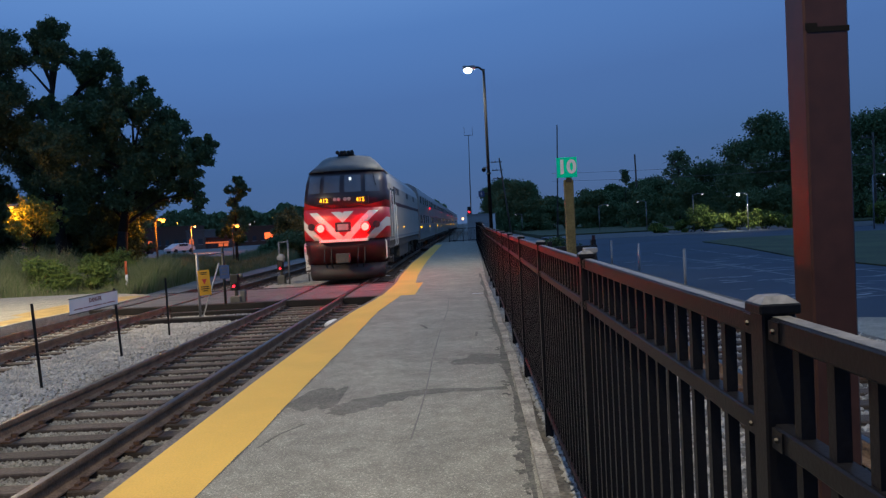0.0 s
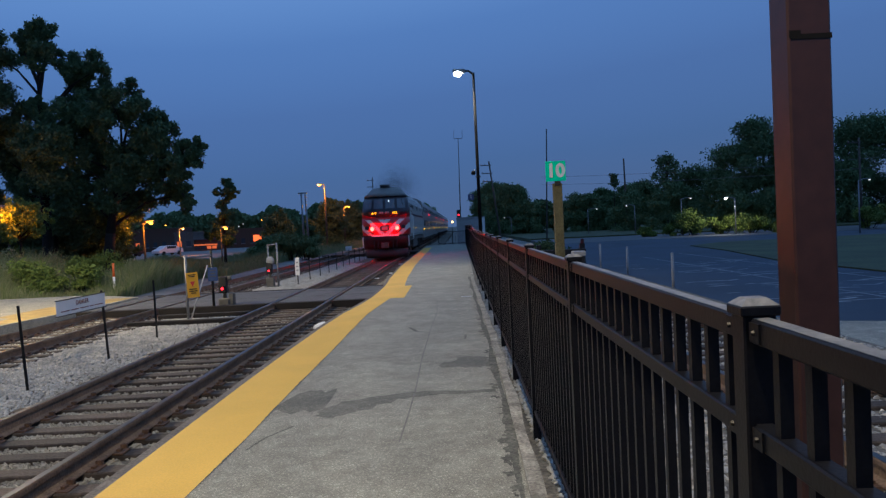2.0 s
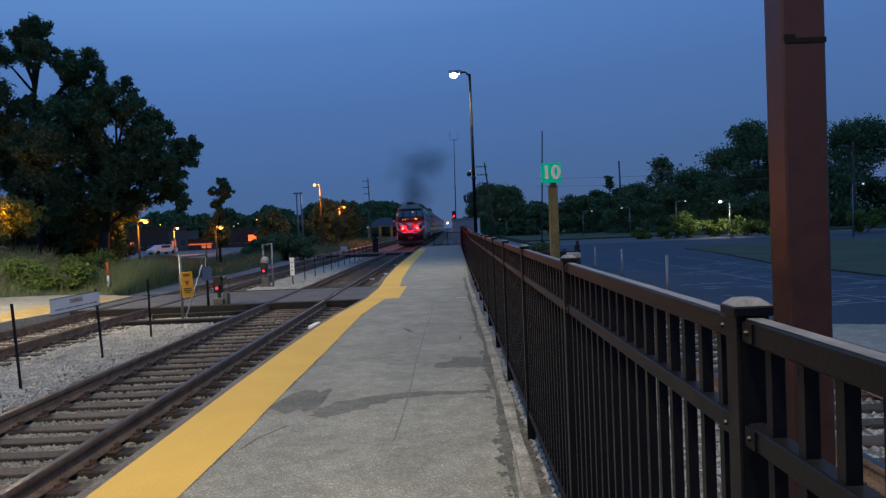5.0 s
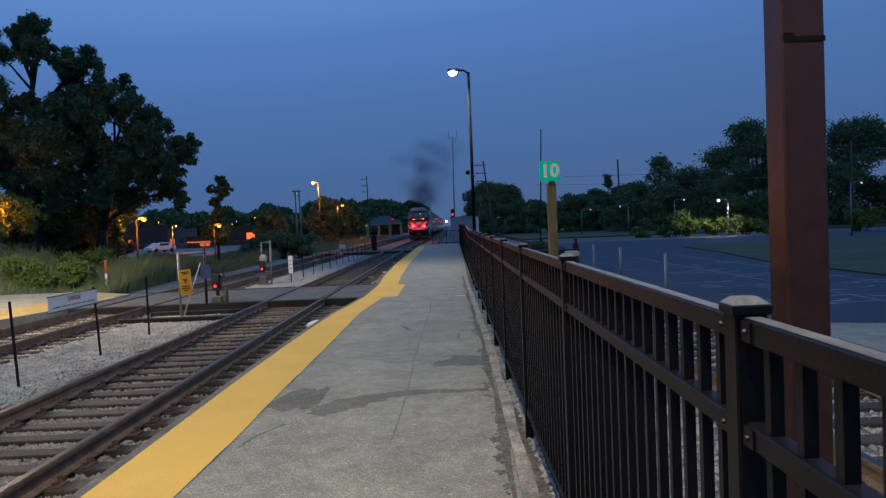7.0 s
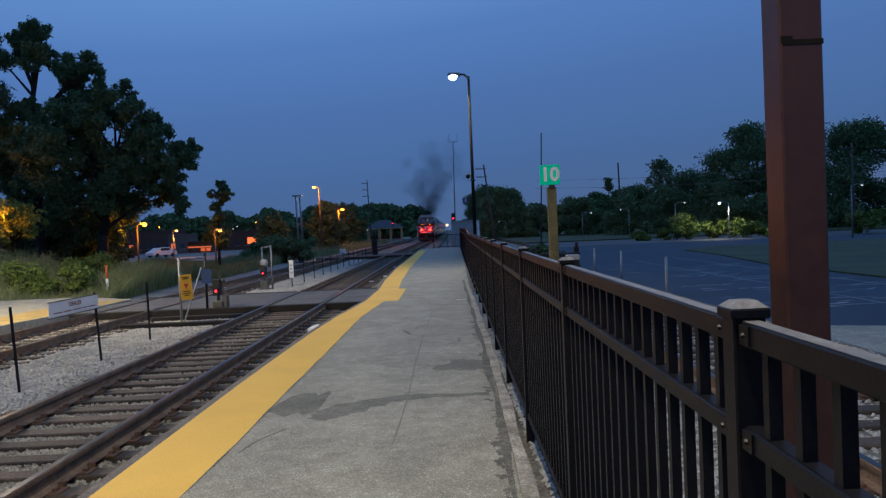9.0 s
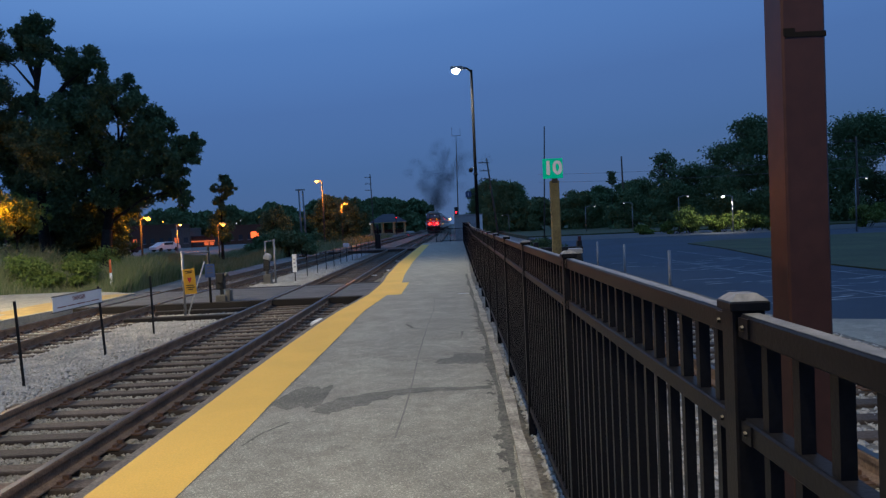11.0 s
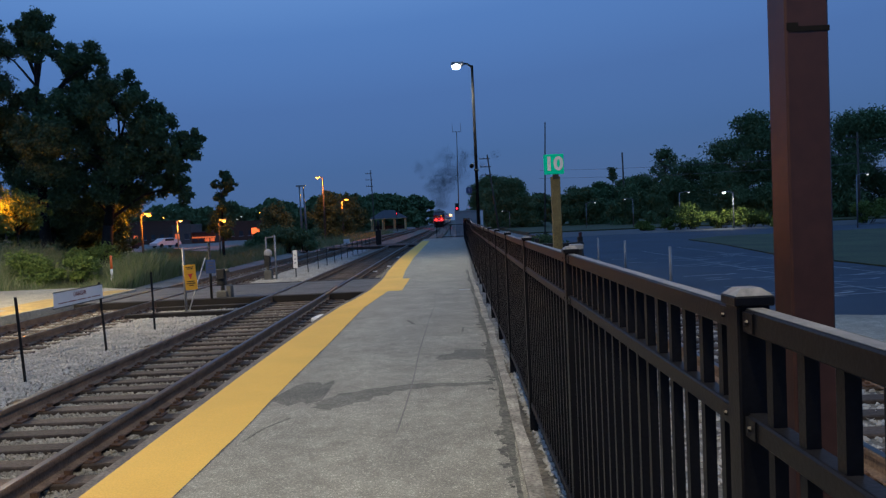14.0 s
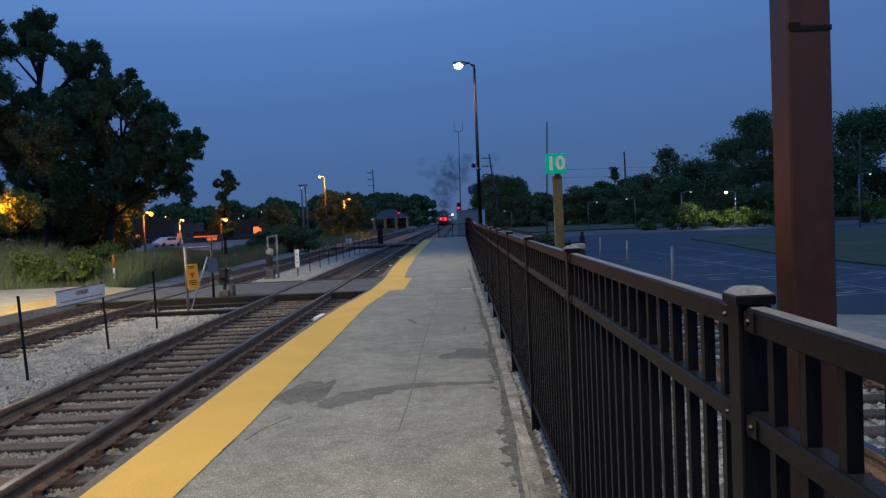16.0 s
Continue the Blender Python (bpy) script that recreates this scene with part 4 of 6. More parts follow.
def woods(name, label, spans, seed, material, size=0.5):
    """A belt of far trees as one mass of clumps: rows of x, y, height, width."""
    r = random.Random(seed)
    clumps, n = [], 0
    for x, y, h, w in spans:
        for i in range(40):
            z = h * r.random() ** 0.85
            q = w * 0.5 * math.sqrt(max(0.05, 1 - (z / h) ** 2.2))
            clumps.append((x + q * r.uniform(-1, 1), y + q * r.uniform(-0.7, 0.7), -0.5 + z * 0.92, h * r.uniform(0.09, 0.17)))
        n += 7000 if size > 0.5 else 19000
    ob = leaves(name, clumps, n, size, material, None, seed)
    return tagged(ob, label, "woodland", kind="stuff")


def belt(x0, y0, x1, y1, n, h0, h1, w, seed):
    r = random.Random(seed)
    return [(x0 + (x1 - x0) * i / (n - 1) + r.uniform(-1, 1) * w * 0.2, y0 + (y1 - y0) * i / (n - 1), (h0 + (h1 - h0) * i / (n - 1)) * r.uniform(0.85, 1.15), w * r.uniform(0.8, 1.2)) for i in range(n)]


woods("far_woods", "dark woodland on the horizon beyond the tracks", belt(-150, 270, -14, 300, 22, 10, 13, 18, 1) + belt(-110, 185, -14, 215, 16, 8.0, 9, 12, 2), 71, M["leaf_far"], 0.8)
woods("far_woods", "dark woodland beside the line past the platform", belt(9.0, 190, 11.5, 130, 6, 11.0, 9.4, 7, 3) + belt(14, 128, 24, 124, 4, 6.7, 6.2, 7, 4), 72, M["leaf_far"], 0.21)
woods("far_woods", "dark woodland behind the car park", belt(26, 135, 42, 112, 5, 6.6, 10.5, 8, 5) + belt(38.5, 97, 88, 84, 8, 13.2, 13.0, 11, 6) + belt(28, 110, 44, 98, 4, 7, 7.5, 8, 7), 73, M["leaf_far"], 0.19)
woods("far_woods", "low dark woodland in the distance behind the car park", belt(15, 210, 60, 190, 6, 9.0, 11, 14, 8), 74, M["leaf_far"], 0.8)
tree("slender dark tree standing above the woods", 26.3, 118, 9.9, 0.5, 75, 1500, 0.16, M["leaf_far"], low=0.76, trunk=0.1, clump=0.034)
tree("tall thin-crowned tree at the wood's edge", 33.0, 112, 12.2, 2.2, 76, 2600, 0.2, M["leaf_far"], low=0.55, trunk=0.18, clump=0.06)
for i, (x, y, w, h) in enumerate(((22.2, 72, 2.6, 1.5), (24.0, 71, 3.0, 2.9), (26.5, 70.5, 2.8, 2.0), (28.6, 69, 2.6, 2.3), (30.6, 68, 3, 2.0), (20.0, 74, 2.2, 1.3), (33.5, 68, 3, 2.2), (38, 66, 4, 2.4), (42, 65, 4, 2.2), (46, 64, 4, 2.6))):
    bush("light green roadside bush lit by a street lamp", x, y + 1.5, w, h, 80 + i, 2400, 0.13, M["leaf_bright"])

# ---- lamps, poles ----


def street_lamp(label, x, y, h, lens, reach=0.7, z=-0.5, metal="galv", r=0.07, head=0.22, globe=0.5):
    t = thing("street_lamp", label, "street lamp", (x, y, z))
    part("pole", T((0, 0, 0), (0, 0, h), r, r * 0.65), M[metal], t)
    bm = bmesh.new()
    tube(bm, (0, 0, h - 0.06), (reach * 0.5, 0, h + 0.08), r * 0.55, r * 0.5, 8)
    tube(bm, (reach * 0.5, 0, h + 0.08), (reach, 0, h + 0.08), r * 0.5, r * 0.45, 8)
    part("arm", bm, M[metal], t)
    e = math.copysign(head, reach)
    x0, x1 = sorted((reach - e * 0.2, reach + 1.6 * e))
    hd = part("head", B(x0, x1, -head * 0.45, head * 0.45, h + 0.02, h + 0.02 + head * 0.5), M["grey"], t, bevel=0.02)
    bm = bmesh.new()
    ball(bm, ((x0 + x1) / 2 + e * 0.2, 0, h), head * globe, 2, (1, 0.9, 0.8))
    part("lens", bm, lens, hd)
    return t


pl = street_lamp("tall dark platform lamp with a bright white head", 1.12, 28, 7.85, M["led"], -0.36, -0.3, metal="polecoat", r=0.075, head=0.26, globe=0.6)
bm = bmesh.new()
tube(bm, (0, 0, 4.15), (-0.15, 0, 4.18), 0.02, 0.02, 6)
part("camera_bracket", bm, M["grey"], pl)
bm = bmesh.new()
ball(bm, (-0.17, 0, 4.08), 0.09, 2)
part("dome_camera", bm, M["polecoat"], pl, "black glass dome camera")
part("collar", T((0, 0, 3.9), (0, 0, 3.96), 0.095, 0.095), M["darkmetal"], pl)
bs = thing("track_sign", "small blue square sign with a white numeral", "sign", (0.0, 0, 0))
bs.matrix_basis = pose(1.1, 28, 0)
part("panel", B(-0.40, -0.18, -0.075, -0.065, 2.76, 2.98), M["signblue"], bs)
lettering("numeral", "1", 0.2, M["white"], bs, pose(-0.29, -0.079, 2.87, 90))
part("arm", B(-0.2, 0.0, -0.065, -0.05, 2.85, 2.9), M["darkmetal"], bs)

# ---- train ----


def shell(parent, name, material, levels, y_back, nose=True, n=14, label=""):
    """A band of the locomotive's cab: levels are rows of z, half width, front y, bulge."""
    bm = bmesh.new()
    rows = []
    for z, w, yf, bulge in levels:
        row = [(-w, y_back, z)]
        for i in range(n + 1):
            s = -1 + 2 * i / n
            row.append((w * math.copysign(abs(s) ** 0.9, s), yf + bulge * abs(s) ** 2.6, z))
        row.append((w, y_back, z))
        rows.append([bm.verts.new(p) for p in row])
    for a, b in zip(rows, rows[1:]):
        for i in range(n + 2):
            bm.faces.new((a[i], a[i + 1], b[i + 1], b[i])).smooth = True
    bm.faces.new(rows[-1])
    bm.faces.new(rows[0])
    return part(name, bm, material, parent, label)


def chevron_paint():
    """Red nose paint with pale stripes that rise outwards from the middle."""
    m = mat("chevron_nose_paint", (0.50, 0.015, 0.02), 0.4, scale=2, var=0.12, bump=0.02)
    n, l = m.node_tree.nodes, m.node_tree.links
    tc, sp = n.new("ShaderNodeTexCoord"), n.new("ShaderNodeSeparateXYZ")
    l.new(tc.outputs["Object"], sp.inputs[0])

    def op(kind, a, b=0.0, c=0.0):
        k = n.new("ShaderNodeMath")
        k.operation = kind
        for i, v in enumerate((a, b, c)):
            if isinstance(v, (int, float)):
                k.inputs[i].default_value = v
            else:
                l.new(v, k.inputs[i])
        return k.outputs[0]

    u = op("ADD", op("ABSOLUTE", sp.outputs["X"]), op("MULTIPLY", op("ADD", sp.outputs["Z"], -1.55), -1.02))
    fr = op("FRACT", op("DIVIDE", op("ADD", u, 4.25 - 0.15), 0.82))
    stripe = op("LESS_THAN", fr, 0.40)
    below = op("LESS_THAN", sp.outputs["Z"], 2.42)
    fac = op("MULTIPLY", stripe, below)
    b = n["Principled BSDF"]
    old = b.inputs["Base Color"].links[0].from_socket
    mix = n.new("ShaderNodeMixRGB")
    l.new(fac, mix.inputs["Fac"])
    l.new(old, mix.inputs["Color1"])
    mix.inputs["Color2"].default_value = (0.62, 0.60, 0.55, 1)
    l.new(mix.outputs["Color"], b.inputs["Base Color"])
    return m


def band_paint():
    """Black round the windscreens; the nose's red sweeps up into it towards the sides."""
    m = mat("windscreen_band_paint", (0.024, 0.012, 0.016), 0.35, scale=2, var=0.2, bump=0.03)
    n, l = m.node_tree.nodes, m.node_tree.links
    tc, sp = n.new("ShaderNodeTexCoord"), n.new("ShaderNodeSeparateXYZ")
    l.new(tc.outputs["Object"], sp.inputs[0])
    sq, lift, under = n.new("ShaderNodeMath"), n.new("ShaderNodeMath"), n.new("ShaderNodeMath")
    sq.operation, lift.operation, under.operation = "MULTIPLY", "MULTIPLY_ADD", "LESS_THAN"
    l.new(sp.outputs["X"], sq.inputs[0])
    l.new(sp.outputs["X"], sq.inputs[1])
    l.new(sq.outputs[0], lift.inputs[0])
    lift.inputs[1].default_value, lift.inputs[2].default_value = 0.13, 2.52
    l.new(sp.outputs["Z"], under.inputs[0])
    l.new(lift.outputs[0], under.inputs[1])
    b, mix = n["Principled BSDF"], n.new("ShaderNodeMixRGB")
    l.new(b.inputs["Base Color"].links[0].from_socket, mix.inputs["Color1"])
    mix.inputs["Color2"].default_value = (0.42, 0.013, 0.018, 1)
    l.new(under.outputs[0], mix.inputs["Fac"])
    l.new(mix.outputs["Color"], b.inputs["Base Color"])
    return m


def truck_frame(parent, y, axles, wheelbase, r=0.5):
    tk = part("truck", B(-1.12, -0.98, y - wheelbase / 2 - 0.6, y + wheelbase / 2 + 0.6, 0.42, 0.75), M["truck"], parent)
    part("side_frame", B(0.98, 1.12, y - wheelbase / 2 - 0.6, y + wheelbase / 2 + 0.6, 0.42, 0.75), M["truck"], tk)
    for i in range(axles):
        yy = y - wheelbase / 2 + wheelbase * i / (axles - 1)
        for s in (-1, 1):
            part("journal_box", B(s * 1.14 - 0.1, s * 1.14 + 0.1, yy - 0.16, yy + 0.16, 0.34, 0.66), M["truck"], tk)
            for d in (-0.28, 0.28):
                part("spring", T((s * 1.16, yy + d, 0.7), (s * 1.16, yy + d, 1.05), 0.09, 0.09, 8), M["truck"], tk)
    out = []
    for i in range(axles):
        yy = y - wheelbase / 2 + wheelbase * i / (axles - 1)
        bm = bmesh.new()
        for s in (-1, 1):
            tube(bm, (s * 0.68, 0, 0), (s * 0.80, 0, 0), r, r, 24)
            tube(bm, (s * 0.80, 0, 0), (s * 0.83, 0, 0), r * 0.86, r * 0.8, 24)
            for k in range(5):
                a = 2 * math.pi * k / 5
                box(bm, s * 0.81 - 0.03, s * 0.81 + 0.03, 0.25 * math.cos(a) - 0.05, 0.25 * math.cos(a) + 0.05, 0.25 * math.sin(a) - 0.05, 0.25 * math.sin(a) + 0.05)
        tube(bm, (-0.9, 0, 0), (0.9, 0, 0), 0.09, 0.09, 10)
        ws = part("wheelset", bm, M["truck"], parent)
        ws.matrix_basis = pose(0, yy, r)
        out.append((ws, yy, r))
    return out


WHEELS = []
loco = thing("locomotive", "grey and red diesel passenger locomotive with striped nose", "locomotive")
CHEV = chevron_paint()
# the marker lamps' red spill is put into the dark pilot's colour
shell(loco, "pilot", M["pilotred"], [(0.62, 1.50, 0.42, 0.30), (1.15, 1.52, 0.20, 0.42), (1.50, 1.54, 0.10, 0.5)], 1.6, label="dark pilot below the nose, tinted red for marker lamp spill")
shell(loco, "snow_plough", M["plough"], [(0.05, 1.38, 0.15, 0.45), (0.28, 1.42, 0.02, 0.5), (0.60, 1.42, 0.22, 0.4)], 0.9, label="grimy steel snow plough")
shell(loco, "nose", CHEV, [(1.50, 1.56, 0.05, 0.52), (1.75, 1.57, 0.0, 0.55), (2.2, 1.57, 0.0, 0.58), (2.62, 1.57, 0.03, 0.62)], 1.9, label="red nose with white chevron stripes")
shell(loco, "windscreen_band", band_paint(), [(2.62, 1.565, 0.04, 0.62), (3.1, 1.55, 0.16, 0.66), (3.6, 1.51, 0.36, 0.7), (4.0, 1.42, 0.55, 0.72)], 2.2, label="black band round the windscreens")
shell(loco, "cab_roof", M["roofgrey"], [(4.0, 1.45, 0.50, 0.72), (4.25, 1.22, 0.85, 0.7), (4.5, 1.0, 1.2, 0.6), (4.62, 0.85, 1.5, 0.5)], 3.4, label="dull grey sloping cab roof")
# windscreens, set into the band
for k, (xa, xb) in enumerate(((-1.37, -0.86), (-0.71, -0.09), (0.09, 0.71), (0.86, 1.37))):
    bm = bmesh.new()
    grid = []
    for j in range(4):
        z = 3.20 + 0.62 * j / 3
        w = lerp([(2.62, 1.565), (3.1, 1.55), (3.6, 1.51), (4.01, 1.42)], z)
        yf = lerp([(2.62, 0.04), (3.1, 0.16), (3.6, 0.36), (4.01, 0.55)], z)
        row = []
        for i in range(6):
            x = (xa + (xb - xa) * i / 5) * (1 - 0.06 * (z - 3.2))
            row.append(bm.verts.new((x, yf + 0.68 * (abs(x) / w) ** 2.9 - 0.02, z)))
        grid.append(row)
    for a, b in zip(grid, grid[1:]):
        for i in range(5):
            bm.faces.new((a[i], a[i + 1], b[i + 1], b[i]))
    wsn = part("windscreen", bm, M["screen"], loco, "pale sky-reflecting windscreen pane")
    if k == 3:
        bm = bmesh.new()
        xm = (xa + xb) / 2
        ym = lerp([(3.1, 0.16), (3.6, 0.36), (4.01, 0.55)], 3.85) + 0.68 * (abs(xm) / 1.45) ** 2.9 - 0.05
        yl = lerp([(3.1, 0.16), (3.6, 0.36), (4.01, 0.55)], 3.4) + 0.68 * (abs(xm + 0.12) / 1.52) ** 2.9 - 0.05
        tube(bm, (xm, ym, 3.92), (xm + 0.12, yl, 3.4), 0.014, 0.01, 5)
        part("wiper", bm, M["black"], loco, "black wiper arm")
    if k == 2:
        part("cab_lamp", B(0.26, 0.35, 0.36, 0.375, 3.60, 3.74), M["cablight"], wsn, "lit cab window glow")
# grab irons at the pilot corners and beside the cab doors
for s in (-1, 1):
    for x, y, za, zb in ((1.50, 0.40, 0.75, 1.42), (1.66, 2.42, 1.15, 2.75), (1.66, 3.28, 1.15, 2.75)):
        bm = bmesh.new()
        tube(bm, (s * x, y, za), (s * (x + 0.05), y - 0.03, za + 0.05), 0.022, 0.022, 6)
        tube(bm, (s * (x + 0.05), y - 0.03, za + 0.05), (s * (x + 0.05), y - 0.03, zb - 0.05), 0.022, 0.022, 6)
        tube(bm, (s * (x + 0.05), y - 0.03, zb - 0.05), (s * x, y, zb), 0.022, 0.022, 6)
        part("grab_iron", bm, M["white"], loco, "pale painted grab iron")
for x in (-0.26, -0.12, 0.12, 0.26):
    part("headlight", T((x, 0.14, 2.95), (x, 0.05, 2.95), 0.065, 0.065, 12), M["grey"], loco, "unlit headlight")
for s in (-1, 1):
    nb = part("number_board", B(s * 0.68 - 0.3, s * 0.68 + 0.3, 0.10, 0.2, 2.80, 3.02), M["locodark"], loco)
    lettering("numerals", "412", 0.2, M["amber"], nb, pose(s * 0.68, 0.09, 2.91, 90))
    bm = bmesh.new()
    tube(bm, (s * 0.83, 0.18, 1.93), (s * 0.83, -0.03, 1.93), 0.17, 0.17, 16)
    mk = part("marker_housing", bm, M["locored"], loco)
    bm = bmesh.new()
    ball(bm, (s * 0.83, -0.06, 1.93), 0.14, 2, (1, 0.85, 1))
    part("marker_lamp", bm, M["marker"], mk, "bright red marker lamp")
    bm = bmesh.new()
    tube(bm, (s * 1.22, 0.36, 2.0), (s * 1.22, 0.2, 2.0), 0.13, 0.13, 14)
    part("ditch_lamp", bm, M["locodark"], loco, "unlit ditch lamp")
    for x in (s * 1.52,):
        bm = bmesh.new()
        tube(bm, (x, 0.5, 0.75), (x, 0.42, 1.35), 0.018, 0.018, 6)
        tube(bm, (x, 0.42, 1.35), (x, 0.6, 1.35), 0.018, 0.018, 6)
        part("grab_iron", bm, M["white"], loco, "white grab iron")
    bm = bmesh.new()
    box(bm, s * 1.42 - 0.2, s * 1.42 + 0.2, 0.75, 1.45, 0.35, 0.42)
    box(bm, s * 1.42 - 0.2, s * 1.42 + 0.2, 0.75, 1.45, 0.72, 0.78)
    box(bm, s * 1.42 - 0.2, s * 1.42 + 0.2, 0.75, 1.45, 1.08, 1.14)
    part("cab_steps", bm, M["truck"], loco)
part("emblem_panel", B(-0.30, 0.30, -0.012, 0.05, 1.78, 2.12), M["locodark"], loco, "dark badge panel", bevel=0.01)
part("emblem", B(-0.2, 0.2, -0.03, 0.0, 1.84, 2.06), M["grey"], loco, bevel=0.01)
part("anticlimber", B(-0.9, 0.9, -0.06, 0.3, 1.42, 1.52), M["white"], loco, "pale sill across the nose", bevel=0.01)
bm = bmesh.new()
box(bm, -0.18, 0.18, -0.35, 0.3, 0.72, 0.98)
box(bm, -0.25, 0.25, -0.42, -0.2, 0.68, 1.02)
part("coupler", bm, M["truck"], loco, bevel=0.02)
for x in (-0.75, -0.5, 0.5, 0.75):
    bm = bmesh.new()
    tube(bm, (x, 0.15, 1.2), (x, -0.02, 0.75), 0.028, 0.028, 6)
    tube(bm, (x, -0.02, 0.75), (x * 0.9, 0.08, 0.5), 0.028, 0.028, 6)
    part("air_hose", bm, M["black"], loco)
bm = bmesh.new()
for i in range(5):
    x = -0.28 + 0.14 * i
    tube(bm, (x, 1.75 + 0.05 * (i % 2), 4.74), (x, 1.3 + 0.08 * (i % 2), 4.74), 0.03, 0.075, 10)
box(bm, -0.32, 0.32, 1.6, 1.85, 4.6, 4.70)
part("horn", bm, M["black"], loco, "black air horn cluster")
# hood body
bm = bmesh.new()
prof = [(-1.53, 1.35), (-1.53, 3.55), (-1.40, 3.95), (-1.0, 4.38), (-0.6, 4.5), (0.6, 4.5), (1.0, 4.38), (1.40, 3.95), (1.53, 3.55), (1.53, 1.35)]
ra = [bm.verts.new((x, 1.9, z)) for x, z in prof]
rb = [bm.verts.new((x, 20.6, z)) for x, z in prof]
for i in range(len(prof)):
    j = (i + 1) % len(prof)
    bm.faces.new((ra[i], ra[j], rb[j], rb[i]))
bm.faces.new(ra)
bm.faces.new(rb)
body = part("body", bm, M["locogrey"], loco, "grey body side")
for s in (-1, 1):
    x = s * 1.535
    part("cab_door", B(*sorted((x, x + s * 0.02)), 2.5, 3.2, 1.5, 3.6), M["locogrey"], body, bevel=0.006)
    part("door_window", B(*sorted((x + s * 0.02, x + s * 0.03)), 2.62, 3.08, 2.7, 3.4), M["glass"], body)
    part("cab_window", B(*sorted((x, x + s * 0.02)), 3.5, 4.5, 2.8, 3.4), M["glass"], body)
    for yy in (2.4, 3.3):
        part("handrail", T((x + s * 0.06, yy, 1.5), (x + s * 0.06, yy, 3.3), 0.02, 0.02, 6), M["white"], body, "white handrail")
    for yy in (4.2, 5.7, 11.0, 15.9):
        part("grille", B(*sorted((x, x + s * 0.015)), yy, yy + 1.1, 3.26, 3.53), M["locodark"], body, "dark ventilation grille")
    part("side_stripe", B(*sorted((x, x + s * 0.008)), 4.8, 20.4, 2.75, 2.9), M["pilotred"], body, "dull red side stripe")
    part("sill_stripe", B(*sorted((x, x + s * 0.008)), 2.0, 20.4, 1.42, 1.50), M["grey"], body, "grey sill stripe")
    # yellow reflections on the body side, made as small glowing strips
    for i in range(2):
        part("step_light", B(*sorted((x + s * 0.01, x + s * 0.04)), 5.0 + 3.4 * i, 5.12 + 3.4 * i, 1.82, 1.88), M["amber"], body, "small glowing amber strip standing for a yellow reflection")
bm = bmesh.new()
for yy in (11.0, 13.2, 15.4):
    tube(bm, (0, yy, 4.5), (0, yy, 4.62), 0.6, 0.55, 16)
box(bm, -0.3, 0.3, 7.0, 7.8, 4.5, 4.72)
part("roof_fans", bm, M["roofgrey"], loco)
part("frame", B(-1.45, 1.45, 1.4, 20.6, 1.05, 1.36), M["truck"], loco)
bm = bmesh.new()
tube(bm, (0, 7.6, 0.75), (0, 13.2, 0.75), 0.62, 0.62, 14)
box(bm, -1.35, 1.35, 7.8, 13.0, 0.45, 1.06)
part("fuel_tank", bm, M["truck"], loco, bevel=0.04)
WHEELS += truck_frame(loco, 4.2, 2, 2.8) + truck_frame(loco, 16.6, 2, 2.8)

# the cab and body are a little narrower and lower than their drawing
for ob in loco.children_recursive:
    at = ob.matrix_basis.translation
    if ob.name.startswith("wheelset") or ob.name.startswith("numerals"):
        ob.matrix_basis.translation = (at.x * 0.93, at.y, at.z * 0.966)
    else:
        ob.data.transform(Matrix.Diagonal((0.93, 1, 0.966, 1)))


def coach(first):
    c = thing("passenger_coach", "stainless steel double-deck passenger coach with dark windows", "railway coach", group="coaches of the train")
    bm = bmesh.new()
    prof = [(-1.5, 0.95), (-1.5, 4.0), (-1.38, 4.45), (-0.9, 4.75), (0, 4.85), (0.9, 4.75), (1.38, 4.45), (1.5, 4.0), (1.5, 0.95)]
    ra = [bm.verts.new((x, 0, z)) for x, z in prof]
    rb = [bm.verts.new((x, 25.6, z)) for x, z in prof]
    for i in range(len(prof)):
        j = (i + 1) % len(prof)
        bm.faces.new((ra[i], ra[j], rb[j], rb[i]))
    bm.faces.new(ra)
    bm.faces.new(rb)
    bd = part("body", bm, M["silver"], c, "fluted stainless steel body")
    for s in (-1, 1):
        x = s * 1.502
        for i in range(7):
            z = 1.1 + 0.11 * i
            part("flute", B(*sorted((x, x + s * 0.015)), 0.2, 25.4, z, z + 0.05), M["silver"], bd)
        for i in range(9):
            yy = 1.6 + 2.7 * i - (0.0 if i < 4 else -0.9)
            for z0, z1 in ((2.05, 2.65), (3.45, 3.95)):
                part("window", B(*sorted((x, x + s * 0.012)), yy, yy + 1.5, z0, z1), M["glass"], bd)
        part("door", B(*sorted((x, x + s * 0.02)), 12.2, 13.9, 1.0, 3.1), M["locogrey"], bd, bevel=0.006)
        part("door_light", B(*sorted((x + s * 0.02, x + s * 0.05)), 12.9, 13.1, 3.25, 3.4), M["redlamp"], bd, "red door lamp")
        # a line of reflected yellow light, built from glowing strips
        for yy in (0.6, 1.3, 2.0, 11.8, 12.3):
            part("step_light", B(*sorted((x + s * 0.005, x + s * 0.03)), yy, yy + 0.25, 1.75, 1.83), M["amber"], bd, "small glowing amber strip standing for a yellow reflection")
    part("gangway", B(-0.55, 0.55, -0.35, 0.0, 1.0, 3.4), M["black"], c)
    part("underframe", B(-1.3, 1.3, 0.8, 24.8, 0.7, 0.95), M["truck"], c)
    for ob in c.children_recursive:
        ob.data.transform(Matrix.Diagonal((0.95, 1, 0.94, 1)))
    WHEELS.extend(truck_frame(c, 3.4, 2, 2.5, 0.46) + truck_frame(c, 22.2, 2, 2.5, 0.46))
    return c


coaches = [coach(True)]
